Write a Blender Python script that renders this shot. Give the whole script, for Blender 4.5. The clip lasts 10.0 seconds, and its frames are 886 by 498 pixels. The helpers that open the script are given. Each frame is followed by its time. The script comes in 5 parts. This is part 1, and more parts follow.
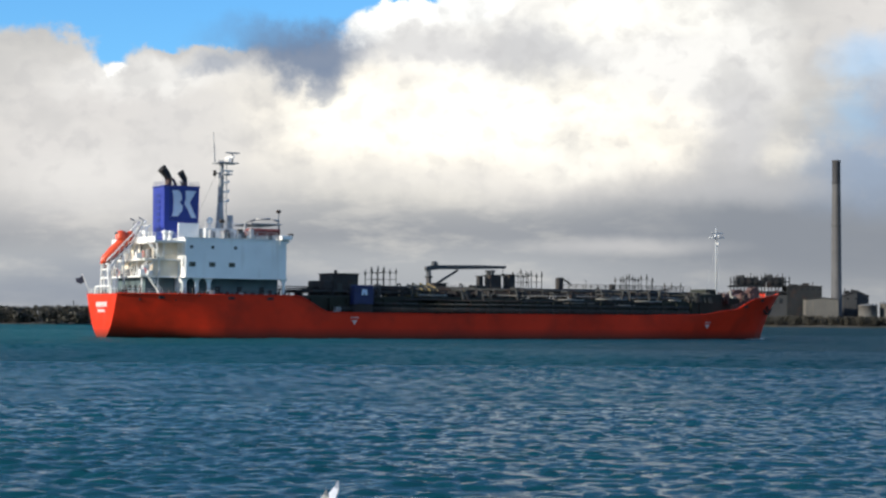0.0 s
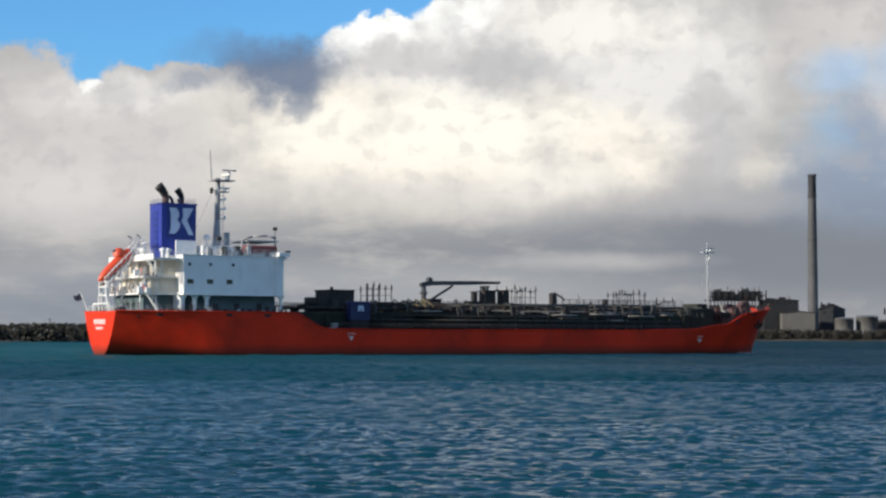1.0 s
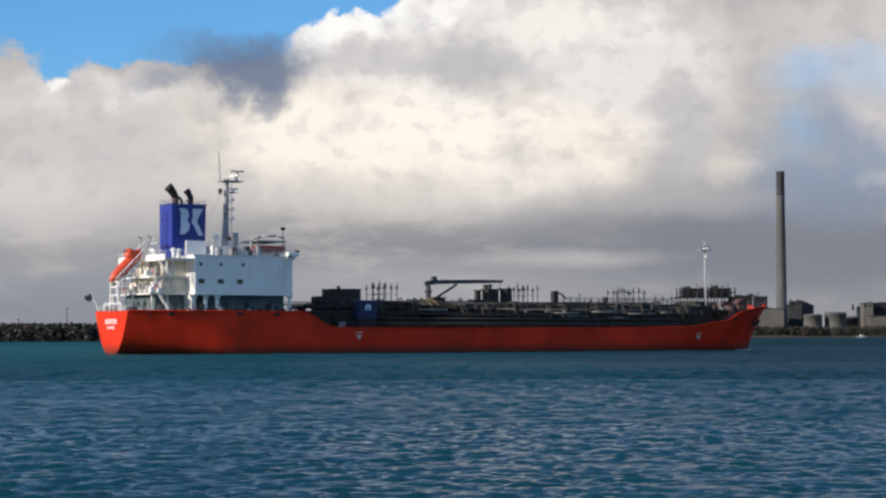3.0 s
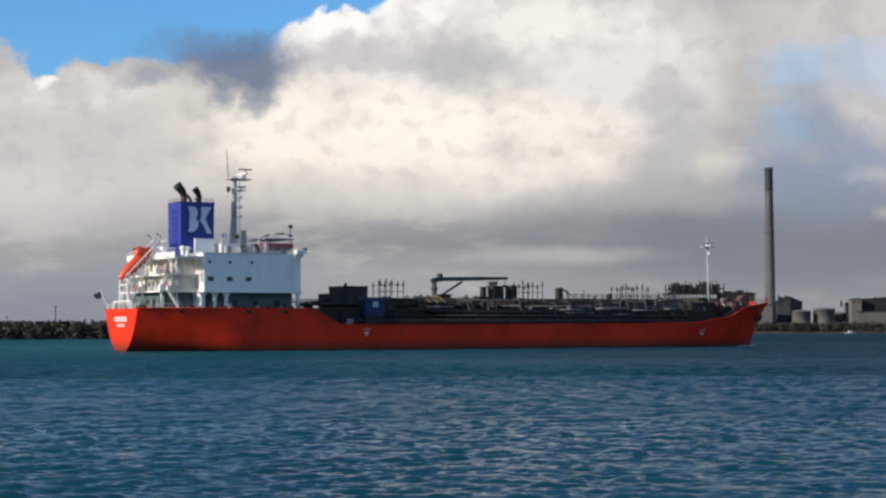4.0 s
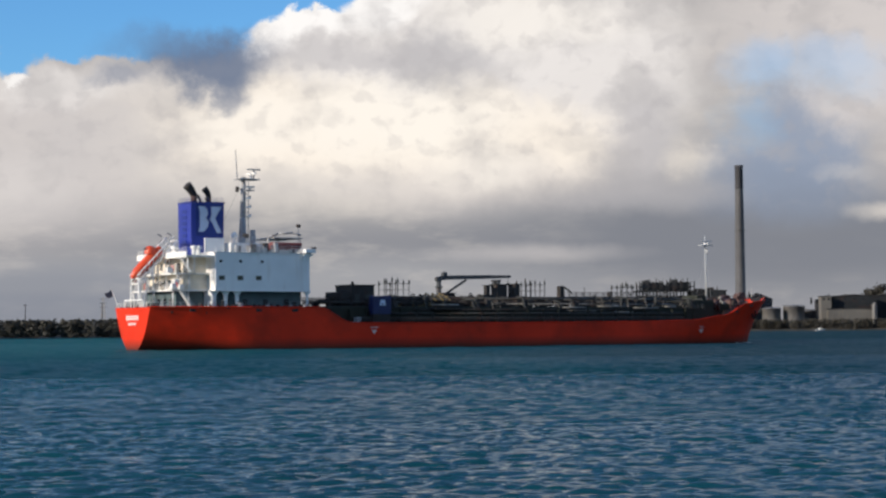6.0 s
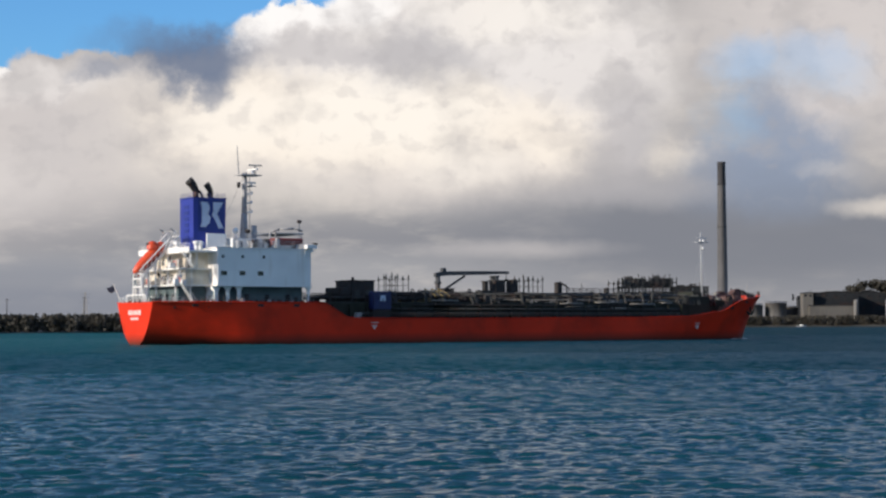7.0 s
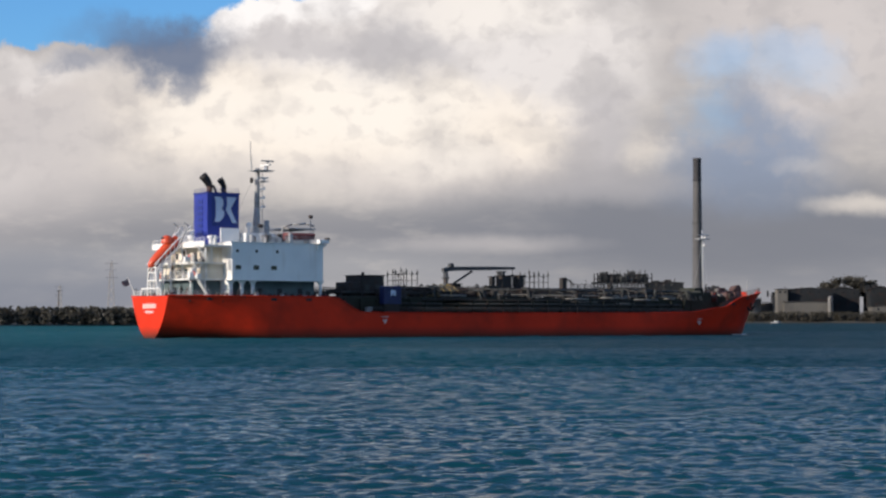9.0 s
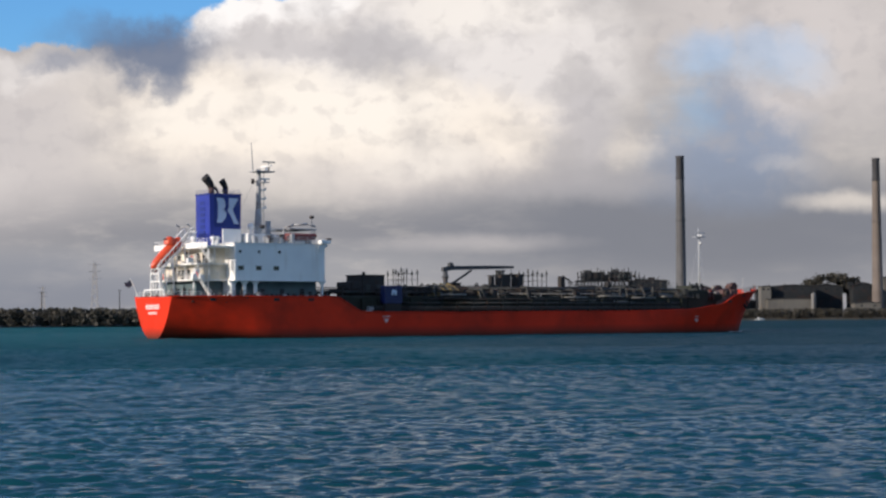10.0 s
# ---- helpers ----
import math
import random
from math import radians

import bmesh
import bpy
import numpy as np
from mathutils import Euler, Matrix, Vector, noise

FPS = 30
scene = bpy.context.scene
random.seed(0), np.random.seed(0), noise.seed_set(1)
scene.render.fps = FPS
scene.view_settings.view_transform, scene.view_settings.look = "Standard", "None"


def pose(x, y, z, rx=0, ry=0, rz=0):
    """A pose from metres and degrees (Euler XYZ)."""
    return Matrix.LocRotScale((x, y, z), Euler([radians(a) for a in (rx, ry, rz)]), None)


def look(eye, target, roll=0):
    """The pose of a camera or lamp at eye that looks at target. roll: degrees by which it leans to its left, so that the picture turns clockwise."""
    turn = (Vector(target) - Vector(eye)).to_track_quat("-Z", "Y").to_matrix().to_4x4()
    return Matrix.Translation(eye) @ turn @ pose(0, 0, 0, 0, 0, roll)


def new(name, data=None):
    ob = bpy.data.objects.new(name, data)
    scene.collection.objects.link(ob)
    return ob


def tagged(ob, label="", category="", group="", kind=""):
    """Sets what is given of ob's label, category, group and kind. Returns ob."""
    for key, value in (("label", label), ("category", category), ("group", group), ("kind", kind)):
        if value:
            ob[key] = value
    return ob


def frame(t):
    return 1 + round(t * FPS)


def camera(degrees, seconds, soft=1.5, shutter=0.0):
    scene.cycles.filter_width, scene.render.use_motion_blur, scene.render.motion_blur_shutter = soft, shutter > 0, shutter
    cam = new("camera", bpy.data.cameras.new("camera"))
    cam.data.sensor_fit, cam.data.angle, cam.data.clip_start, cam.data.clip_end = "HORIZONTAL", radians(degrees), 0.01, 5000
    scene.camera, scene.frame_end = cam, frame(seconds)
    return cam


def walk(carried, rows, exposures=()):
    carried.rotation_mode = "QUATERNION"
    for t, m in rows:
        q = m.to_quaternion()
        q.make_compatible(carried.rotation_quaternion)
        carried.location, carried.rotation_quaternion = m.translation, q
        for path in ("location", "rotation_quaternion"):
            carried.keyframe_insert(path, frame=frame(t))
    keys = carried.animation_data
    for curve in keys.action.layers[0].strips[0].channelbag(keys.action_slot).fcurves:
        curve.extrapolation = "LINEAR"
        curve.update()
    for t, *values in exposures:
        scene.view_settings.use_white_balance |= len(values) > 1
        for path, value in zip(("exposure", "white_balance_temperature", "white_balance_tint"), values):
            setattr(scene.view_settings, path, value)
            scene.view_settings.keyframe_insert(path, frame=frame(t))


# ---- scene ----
def aim(t, yaw, pitch, roll):
    return t, pose(0, 0, 2.9, 90 + pitch, 0, -yaw) @ pose(0, 0, 0, 0, 0, roll)


cam = camera(27.71, 10.0, soft=2.5)
walk(cam, [aim(*r) for r in (
    (0, -2.511, 2.287, 0.443), (0.5, -2.144, 2.625, 0.31), (1, -1.786, 2.785, 0.151), (1.5, -1.629, 2.826, 0.02),
    (2, -1.378, 2.889, 0.025), (2.5, -1.092, 2.821, -0.03), (4, -0.465, 2.625, -0.242), (4.5, -0.367, 2.628, -0.268),
    (5, 0.0, 2.601, -0.255), (5.5, 0.214, 2.599, -0.394), (7, 1.008, 2.413, -0.246), (7.5, 1.173, 2.385, -0.28),
    (8, 1.286, 2.314, -0.152), (8.5, 1.414, 2.241, -0.192), (9, 1.782, 2.242, 0.019), (9.5, 2.172, 2.231, -0.243),
    (10, 2.303, 2.211, -0.344))],
     exposures=((0, 0.32, 6450, 8), (0.5, 0.2, 6450, 8), (1, 0.1, 6470, 9), (1.5, 0.0, 6480, 10), (5, 0.0, 6560, 12), (10, 0.0, 6600, 14)))

# ---------------------------------------------------------------- sky and sun
SUN = Vector((-0.845, -0.455, 0.36)).normalized()
sun = new("sun", bpy.data.lights.new("sun", "SUN"))
sun.data.energy, sun.data.angle, sun.data.color = 5.0, radians(0.6), (1.0, 0.90, 0.76)
sun.matrix_world = look((0, 0, 60), Vector((0, 0, 60)) - SUN)


def sky_world():
    """A partly clouded sky: blue through the gaps, bright cumulus, grey layers low down."""
    world = bpy.data.worlds.new("sky")
    scene.world = world
    world.use_nodes = True
    nt = world.node_tree
    nt.nodes.clear()
    N, link = nt.nodes.new, nt.links.new

    def val(sock, v):
        if hasattr(v, "is_linked"):
            link(v, sock)
        else:
            sock.default_value = v

    def m(op, a, b=0.0, c=0.0):
        n = N("ShaderNodeMath")
        n.operation = op
        for s, v in zip(n.inputs, (a, b, c)):
            val(s, v)
        return n.outputs[0]

    def mix(f, a, b):
        n = N("ShaderNodeMix")
        n.data_type = "RGBA"
        val(n.inputs[0], f)
        for s, v in ((n.inputs[6], a), (n.inputs[7], b)):
            val(s, v if hasattr(v, "is_linked") else (*v, 1))
        return n.outputs[2]

    def ramp(x, lo, hi):
        n = N("ShaderNodeMapRange")
        n.interpolation_type = "SMOOTHSTEP"
        for s, v in zip(n.inputs, (x, lo, hi, 0.0, 1.0)):
            val(s, v)
        return n.outputs[0]

    def tex(vec, scale, detail, rough=0.55, distort=0.0):
        n = N("ShaderNodeTexNoise")
        link(vec, n.inputs["Vector"])
        n.inputs["Scale"].default_value, n.inputs["Detail"].default_value = scale, detail
        n.inputs["Roughness"].default_value, n.inputs["Distortion"].default_value = rough, distort
        return n.outputs[0]

    def xyz(x, y, z):
        n = N("ShaderNodeCombineXYZ")
        for s, v in zip(n.inputs, (x, y, z)):
            val(s, v)
        return n.outputs[0]

    coord = N("ShaderNodeTexCoord").outputs["Generated"]
    sep = N("ShaderNodeSeparateXYZ")
    link(coord, sep.inputs[0])
    X, Y, Z = sep.outputs
    depth = m("MAXIMUM", Y, 0.08)
    u, v = m("DIVIDE", X, depth), m("DIVIDE", Z, depth)
    # u to the right, v up, in tangents from due ahead; billowing offsets
    flat = xyz(u, v, 0.0)
    wide = xyz(m("MULTIPLY", u, 0.30), v, 0.0)
    w1 = m("SUBTRACT", tex(flat, 22, 7, 0.58), 0.5)
    w2 = m("SUBTRACT", tex(xyz(u, v, 3.7), 22, 7, 0.58), 0.5)
    fine = m("SUBTRACT", tex(flat, 75, 6, 0.6), 0.5)
    calm = ramp(v, 0.02, 0.13)
    uw = m("MULTIPLY_ADD", w1, 0.046, m("MULTIPLY_ADD", fine, 0.014, u))
    vw = m("ADD", v, m("MULTIPLY", calm, m("MULTIPLY_ADD", w2, 0.040, m("MULTIPLY", fine, 0.017))))
    streak = tex(wide, 60, 5, 0.6)

    def blob(cx, cy, rx, ry, soft=1.0):
        """1 inside an ellipse, fading out over soft of its radius."""
        a = m("DIVIDE", m("SUBTRACT", uw, cx), rx)
        b = m("DIVIDE", m("SUBTRACT", vw, cy), ry)
        d = m("SQRT", m("ADD", m("MULTIPLY", a, a), m("MULTIPLY", b, b)))
        return ramp(d, 1.0 + soft * 0.5, 1.0 - soft * 0.5)

    blue = N("ShaderNodeTexSky")
    blue.sky_type, blue.sun_disc = "NISHITA", False
    blue.sun_elevation, blue.sun_rotation = math.asin(SUN.z), math.atan2(SUN.x, SUN.y)
    blue.air_density, blue.dust_density, blue.ozone_density = 1.0, 0.3, 2.0
    tint = N("ShaderNodeMix")
    tint.data_type, tint.blend_type = "RGBA", "MULTIPLY"
    tint.inputs[0].default_value = 1.0
    link(blue.outputs[0], tint.inputs[6])
    tint.inputs[7].default_value = (0.062, 0.116, 0.165, 1)
    clear = tint.outputs[2]

    # the cloud cover's own colour, by height
    col = mix(ramp(v, 0.045, 0.085), (0.275, 0.285, 0.31), (0.47, 0.46, 0.45))
    col = mix(m("MULTIPLY", ramp(v, -0.005, 0.03), m("SUBTRACT", 1.0, ramp(v, 0.03, 0.05))), col, (0.36, 0.37, 0.39))
    col = mix(ramp(v, 0.19, 0.27), col, (0.36, 0.43, 0.53))
    col = mix(m("MULTIPLY", ramp(streak, 0.45, 0.70), 0.45), col, (0.62, 0.59, 0.55))
    for cx, cy, rx, ry, soft, amount, c in CLOUDS:
        col = mix(m("MULTIPLY", blob(cx, cy, rx, ry, soft), amount), col, c)
    # billows within the cloud
    um, vm = m("MULTIPLY_ADD", m("SUBTRACT", uw, u), 0.35, u), m("MULTIPLY_ADD", m("SUBTRACT", vw, v), 0.35, v)
    bil = tex(xyz(um, m("MULTIPLY", vm, 1.25), 1.3), 26, 5, 0.5)
    col = mix(m("MULTIPLY", ramp(bil, 0.52, 0.30), m("MULTIPLY", ramp(v, 0.05, 0.10), 0.42)), col, (0.44, 0.43, 0.43))
    bil2 = tex(xyz(um, m("MULTIPLY", vm, 1.2), 5.1), 70, 5, 0.5)
    col = mix(m("MULTIPLY", ramp(bil2, 0.50, 0.34), m("MULTIPLY", ramp(v, 0.05, 0.10), 0.24)), col, (0.42, 0.41, 0.42))
    # where the blue shows through
    gap = 0.0
    for cx, cy, rx, ry, soft, amount in GAPS:
        gap = m("MAXIMUM", gap, m("MULTIPLY", blob(cx, cy, rx, ry, soft), amount))
    for cx, cy, rx, ry, soft in COVERS:
        gap = m("MULTIPLY", gap, m("SUBTRACT", 1.0, blob(cx, cy, rx, ry, soft)))
    rise = m("MULTIPLY_ADD", m("MAXIMUM", m("MULTIPLY", Y, -1.0), 0.0), 0.15, Z)
    high = m("MULTIPLY", ramp(rise, 0.205, 0.34), ramp(tex(coord, 2.6, 5, 0.55), 0.24, 0.44))
    # the sky opposite the sun is mostly clear
    east = m("MULTIPLY", ramp(X, 0.42, 0.70), ramp(tex(coord, 3.1, 5, 0.55), 0.30, 0.50))
    gap = m("MAXIMUM", m("MAXIMUM", gap, m("MULTIPLY", high, m("MULTIPLY_ADD", ramp(Y, -0.1, 0.35), 0.32, 0.60))), m("MULTIPLY", east, 0.5))
    out = mix(gap, col, clear)
    for cx, cy, rx, ry, soft, amount, c in FRONT:
        out = mix(m("MULTIPLY", blob(cx, cy, rx, ry, soft), amount), out, c)
    bg = N("ShaderNodeBackground")
    link(out, bg.inputs[0])
    bg.inputs[1].default_value = 1.0
    link(bg.outputs[0], N("ShaderNodeOutputWorld").inputs[0])


CREAM, WHITE, PALE = (0.97, 0.90, 0.79), (1.0, 0.99, 0.96), (0.69, 0.655, 0.635)
BRIGHT, GLARE, DUN = (0.84, 0.815, 0.785), (1.0, 0.96, 0.87), (0.52, 0.51, 0.52)
GREY, SLATE, SOFT = (0.43, 0.43, 0.45), (0.145, 0.195, 0.295), (0.27, 0.34, 0.46)
HAZE, LEAD = (0.245, 0.27, 0.32), (0.215, 0.232, 0.265)
HEAPS = [
    (-0.2277, 0.1023, 0.1007, 0.0472, 1.2, 0.7, PALE),
    (-0.2057, 0.1369, 0.0503, 0.0113, 1.2, 0.65, BRIGHT),
    (-0.0453, 0.1102, 0.1132, 0.0362, 1.0, 1.0, CREAM),
    (-0.0075, 0.1621, 0.0944, 0.0299, 0.8, 0.9, BRIGHT),
    (-0.0893, 0.1615, 0.0220, 0.0094, 0.8, 0.95, WHITE),
    (-0.0610, 0.1697, 0.0283, 0.0088, 0.8, 0.95, WHITE),
    (-0.0264, 0.1803, 0.0236, 0.0126, 0.8, 0.9, WHITE),
    (0.0082, 0.1489, 0.0346, 0.0138, 1.3, 0.65, GREY),
    (-0.0453, 0.1514, 0.0472, 0.0082, 1.3, 0.6, DUN),
    (0.0931, 0.1464, 0.0535, 0.0472, 1.0, 0.9, BRIGHT),
    (0.0428, 0.1039, 0.0598, 0.0267, 1.0, 0.9, CREAM),
    (0.0774, 0.0976, 0.0220, 0.0182, 0.9, 0.6, CREAM),
    (0.0459, 0.0787, 0.0849, 0.0151, 1.2, 0.45, PALE),
    (0.1183, 0.1086, 0.0189, 0.0315, 1.2, 0.75, DUN),
    (0.1497, 0.0923, 0.0176, 0.0088, 1.3, 0.45, CREAM),
]
CORES = [
    (-0.0138, 0.1174, 0.0598, 0.0195, 1.2, 0.65, GLARE),
    (-0.1051, 0.1133, 0.0299, 0.0151, 1.2, 0.45, GLARE),
    (0.0302, 0.0898, 0.0283, 0.0113, 1.3, 0.4, GLARE),
    (0.0554, 0.1747, 0.0472, 0.0157, 1.2, 0.5, GLARE),
    (-0.2372, 0.0803, 0.0377, 0.0189, 1.3, 0.2, BRIGHT),
    (-0.1743, 0.1055, 0.0346, 0.0157, 1.4, 0.35, DUN),
    (-0.0705, 0.0835, 0.0629, 0.0094, 1.4, 0.35, DUN),
]
LAYERS = [
    (0.2252, 0.1684, 0.0661, 0.0346, 1.2, 0.7, PALE),
    (0.2064, 0.0976, 0.0409, 0.0330, 1.0, 0.8, SOFT),
    (0.2362, 0.1338, 0.0189, 0.0220, 1.3, 0.65, PALE),
    (-0.2277, 0.0136, 0.0944, 0.0075, 0.9, 0.55, HAZE),
    (0.2347, 0.0860, 0.0145, 0.0044, 1.7, 0.45, CREAM),
    (0.1938, 0.0504, 0.1510, 0.0330, 1.1, 0.95, LEAD),
    (0.2032, 0.0778, 0.0472, 0.0173, 1.2, 0.5, SOFT),
    (0.0554, 0.0419, 0.0440, 0.0038, 1.9, 0.4, PALE),
    (-0.1994, 0.0180, 0.1007, 0.0182, 0.9, 0.6, HAZE),
    (0.2756, 0.1432, 0.0598, 0.0377, 1.2, 0.5, PALE),
    (0.2718, 0.0652, 0.0267, 0.0050, 1.7, 0.55, CREAM),
    (0.1246, 0.0740, 0.0409, 0.0082, 1.5, 0.4, DUN),
]
CLOUDS = HEAPS + CORES + LAYERS
GAPS = [
    (-0.1900, 0.1904, 0.1636, 0.0393, 0.2, 1.0),
    (-0.2277, 0.1520, 0.0220, 0.0094, 0.6, 1.0),
    (0.1922, 0.1457, 0.0164, 0.0138, 1.7, 0.36),
    (0.2252, 0.1464, 0.0252, 0.0126, 1.8, 0.28),
    (0.1780, 0.1165, 0.0126, 0.0126, 1.8, 0.2),
]
COVERS = [
    (-0.0249, 0.1558, 0.0802, 0.0220, 0.14),
    (0.0170, 0.1794, 0.0613, 0.0201, 0.14),
    (-0.2812, 0.1417, 0.0352, 0.0233, 0.35),
    (-0.1900, 0.1426, 0.0346, 0.0126, 0.35),
    (-0.2315, 0.1407, 0.0082, 0.0041, 0.5),
]
FRONT = [
    (-0.1202, 0.1501, 0.0315, 0.0145, 1.2, 0.88, SLATE),
    (-0.1120, 0.1338, 0.0082, 0.0107, 1.2, 0.6, SLATE),
    (-0.1705, 0.1417, 0.0126, 0.0069, 1.4, 0.55, SLATE),
    (-0.1412, 0.1605, 0.0299, 0.0094, 1.4, 0.45, SLATE),
    (-0.2315, 0.1410, 0.0075, 0.0035, 1.0, 0.8, WHITE),
]
sky_world()


# ---------------------------------------------------------------- materials
def paint(name, color, rough=0.5, metal=0.0, vary=0.25, scale=0.6, stain=None, stain_amount=0.0, streak=False,
          bump=0.0, ior=1.5, second=None, gloss=0.5):
    """A painted or weathered surface: colour that varies at two scales, stains, fine relief.
    second: (colour, low z, high z) of a colour that fades in downwards."""
    mt = bpy.data.materials.new(name)
    mt.use_nodes = True
    nt = mt.node_tree
    N, link = nt.nodes.new, nt.links.new
    b = nt.nodes["Principled BSDF"]
    b.inputs["Roughness"].default_value, b.inputs["Metallic"].default_value, b.inputs["IOR"].default_value = rough, metal, ior
    b.inputs["Specular IOR Level"].default_value = gloss
    co = N("ShaderNodeTexCoord").outputs["Object"]

    def tex(sc, det, stretch=(1, 1, 1)):
        mp = N("ShaderNodeMapping")
        link(co, mp.inputs[0])
        mp.inputs["Scale"].default_value = stretch
        t = N("ShaderNodeTexNoise")
        link(mp.outputs[0], t.inputs["Vector"])
        t.inputs["Scale"].default_value, t.inputs["Detail"].default_value = sc, det
        return t.outputs[0]

    def rng(s, a, c, lo, hi):
        r = N("ShaderNodeMapRange")
        link(s, r.inputs[0])
        for i, x in enumerate((a, c, lo, hi)):
            r.inputs[i + 1].default_value = x
        return r.outputs[0]

    def mixc(f, a, c, mode="MIX"):
        x = N("ShaderNodeMix")
        x.data_type, x.blend_type = "RGBA", mode
        for s, y in ((x.inputs[0], f), (x.inputs[6], a), (x.inputs[7], c)):
            if hasattr(y, "is_linked"):
                link(y, s)
            else:
                s.default_value = y
        return x.outputs[2]

    c4 = (*color, 1)
    dark = tuple(k * (1 - vary) for k in color) + (1,)
    lite = tuple(min(1, k * (1 + vary * 0.6)) for k in color) + (1,)
    col = mixc(rng(tex(scale, 4), 0.35, 0.65, 0, 1), dark, lite)
    col = mixc(rng(tex(scale * 9, 3), 0.4, 0.7, 0, 0.5), col, c4)
    if stain:
        st = tex(0.5, 5, (1.6, 1.6, 0.22)) if streak else tex(scale * 1.7, 5)
        col = mixc(rng(st, 0.52, 0.72, 0, stain_amount), col, (*stain, 1))
    if second:
        sp = N("ShaderNodeSeparateXYZ")
        link(co, sp.inputs[0])
        col = mixc(rng(sp.outputs[2], second[2], second[1], 0, 1), col, (*second[0], 1))
    link(col, b.inputs["Base Color"])
    link(rng(tex(scale * 4, 3), 0.3, 0.7, rough * 0.8, min(1, rough * 1.25)), b.inputs["Roughness"])
    if bump:
        bp = N("ShaderNodeBump")
        bp.inputs["Strength"].default_value, bp.inputs["Distance"].default_value = 0.6, bump
        link(tex(scale * 6, 4), bp.inputs["Height"])
        link(bp.outputs[0], b.inputs["Normal"])
    return mt


RUST = (0.10, 0.04, 0.02)
# lower house walls: shade under the overhanging decks is put into this colour
M_SHADEDWALL = paint("shade_darkened_wall", (0.09, 0.135, 0.145), 0.6, stain=(0.10, 0.10, 0.09), stain_amount=0.4, streak=True)
M_HULL = paint("hull_paint", (0.68, 0.037, 0.012), 0.5, gloss=0.12, vary=0.2, scale=0.10, stain=(0.22, 0.026, 0.014), stain_amount=0.55,
               bump=0.01, second=((0.060, 0.026, 0.018), 0.1, 1.8))
# bow gear: red oxide darkened to carry the cloud shadow there; rust on top
M_REDDK = paint("red_oxide_paint_in_shade", (0.085, 0.042, 0.036), 0.6, stain=RUST, stain_amount=0.5)
M_GREENDK = paint("dark_green_deck_paint", (0.030, 0.034, 0.027), 0.7, gloss=0.15, stain=(0.03, 0.025, 0.02), stain_amount=0.5)
M_DARK = paint("dark_machinery_paint", (0.040, 0.037, 0.036), 0.65, gloss=0.2, stain=RUST, stain_amount=0.3)
M_PIPE = paint("grey_pipe_paint", (0.055, 0.058, 0.056), 0.6, gloss=0.2, stain=RUST, stain_amount=0.5)
M_PALEPIPE = paint("pale_pipe_paint", (0.24, 0.23, 0.205), 0.5, stain=RUST, stain_amount=0.4)
M_WHITE = paint("white_ship_paint", (0.84, 0.84, 0.82), 0.45, vary=0.06, scale=0.3, stain=(0.45, 0.36, 0.26), stain_amount=0.35,
                streak=True, bump=0.006)
M_MARK = paint("worn_mark_paint", (0.60, 0.42, 0.38), 0.5, vary=0.3, scale=2)
M_CREAM = paint("cream_ship_paint", (0.74, 0.68, 0.56), 0.5, vary=0.12, scale=0.5, stain=(0.35, 0.24, 0.14), stain_amount=0.45, streak=True)
M_FOREMAST = paint("dull_white_mast_paint", (0.42, 0.44, 0.45), 0.5, vary=0.1)
M_TRIM = paint("white_trim_paint", (0.82, 0.81, 0.78), 0.45, vary=0.1)
M_GLASS = paint("dark_window_glass", (0.012, 0.016, 0.02), 0.08, vary=0.1)
M_FUNNEL = paint("blue_funnel_paint", (0.022, 0.040, 0.29), 0.4, vary=0.15, scale=0.4, stain=(0.02, 0.03, 0.15), stain_amount=0.5, streak=True)
M_BLUE = paint("blue_panel_paint", (0.012, 0.028, 0.20), 0.4, vary=0.15)
M_PALEBLUE = paint("pale_blue_paint", (0.52, 0.60, 0.74), 0.45, vary=0.08)
M_RUSTY = paint("rusty_pipe_steel", (0.10, 0.06, 0.045), 0.75, stain=RUST, stain_amount=0.6)
M_SOOT = paint("sooty_steel", (0.016, 0.014, 0.013), 0.7)
M_ORANGE = paint("orange_boat_plastic", (0.70, 0.075, 0.02), 0.4, vary=0.12)
M_BOATRED = paint("red_boat_plastic", (0.15, 0.030, 0.027), 0.5)
M_YELLOW = paint("faded_yellow_paint", (0.20, 0.15, 0.06), 0.6, stain=RUST, stain_amount=0.5)
M_MAST = paint("grey_mast_paint", (0.36, 0.36, 0.36), 0.5, stain=RUST, stain_amount=0.35)
M_CRANE = paint("grey_crane_paint", (0.075, 0.08, 0.085), 0.6, gloss=0.2, stain=RUST, stain_amount=0.4)
M_FLAG = paint("faded_flag_cloth", (0.10, 0.10, 0.13), 0.8)
# chimney concrete: the cloud shadow over the shore is put into these colours
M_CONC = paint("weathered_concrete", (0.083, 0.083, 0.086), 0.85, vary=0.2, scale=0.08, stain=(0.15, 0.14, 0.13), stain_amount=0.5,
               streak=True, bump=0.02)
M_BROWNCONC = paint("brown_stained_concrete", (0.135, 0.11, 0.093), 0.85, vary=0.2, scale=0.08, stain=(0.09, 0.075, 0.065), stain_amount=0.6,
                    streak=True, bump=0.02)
M_TARP = paint("navy_tarpaulin", (0.007, 0.014, 0.080), 0.5, vary=0.25, scale=1.5, bump=0.02)
M_DULLRAIL = paint("dull_rail_paint", (0.16, 0.16, 0.155), 0.55, vary=0.2)
M_CAP = paint("sooty_concrete", (0.05, 0.05, 0.055), 0.85, scale=0.1)
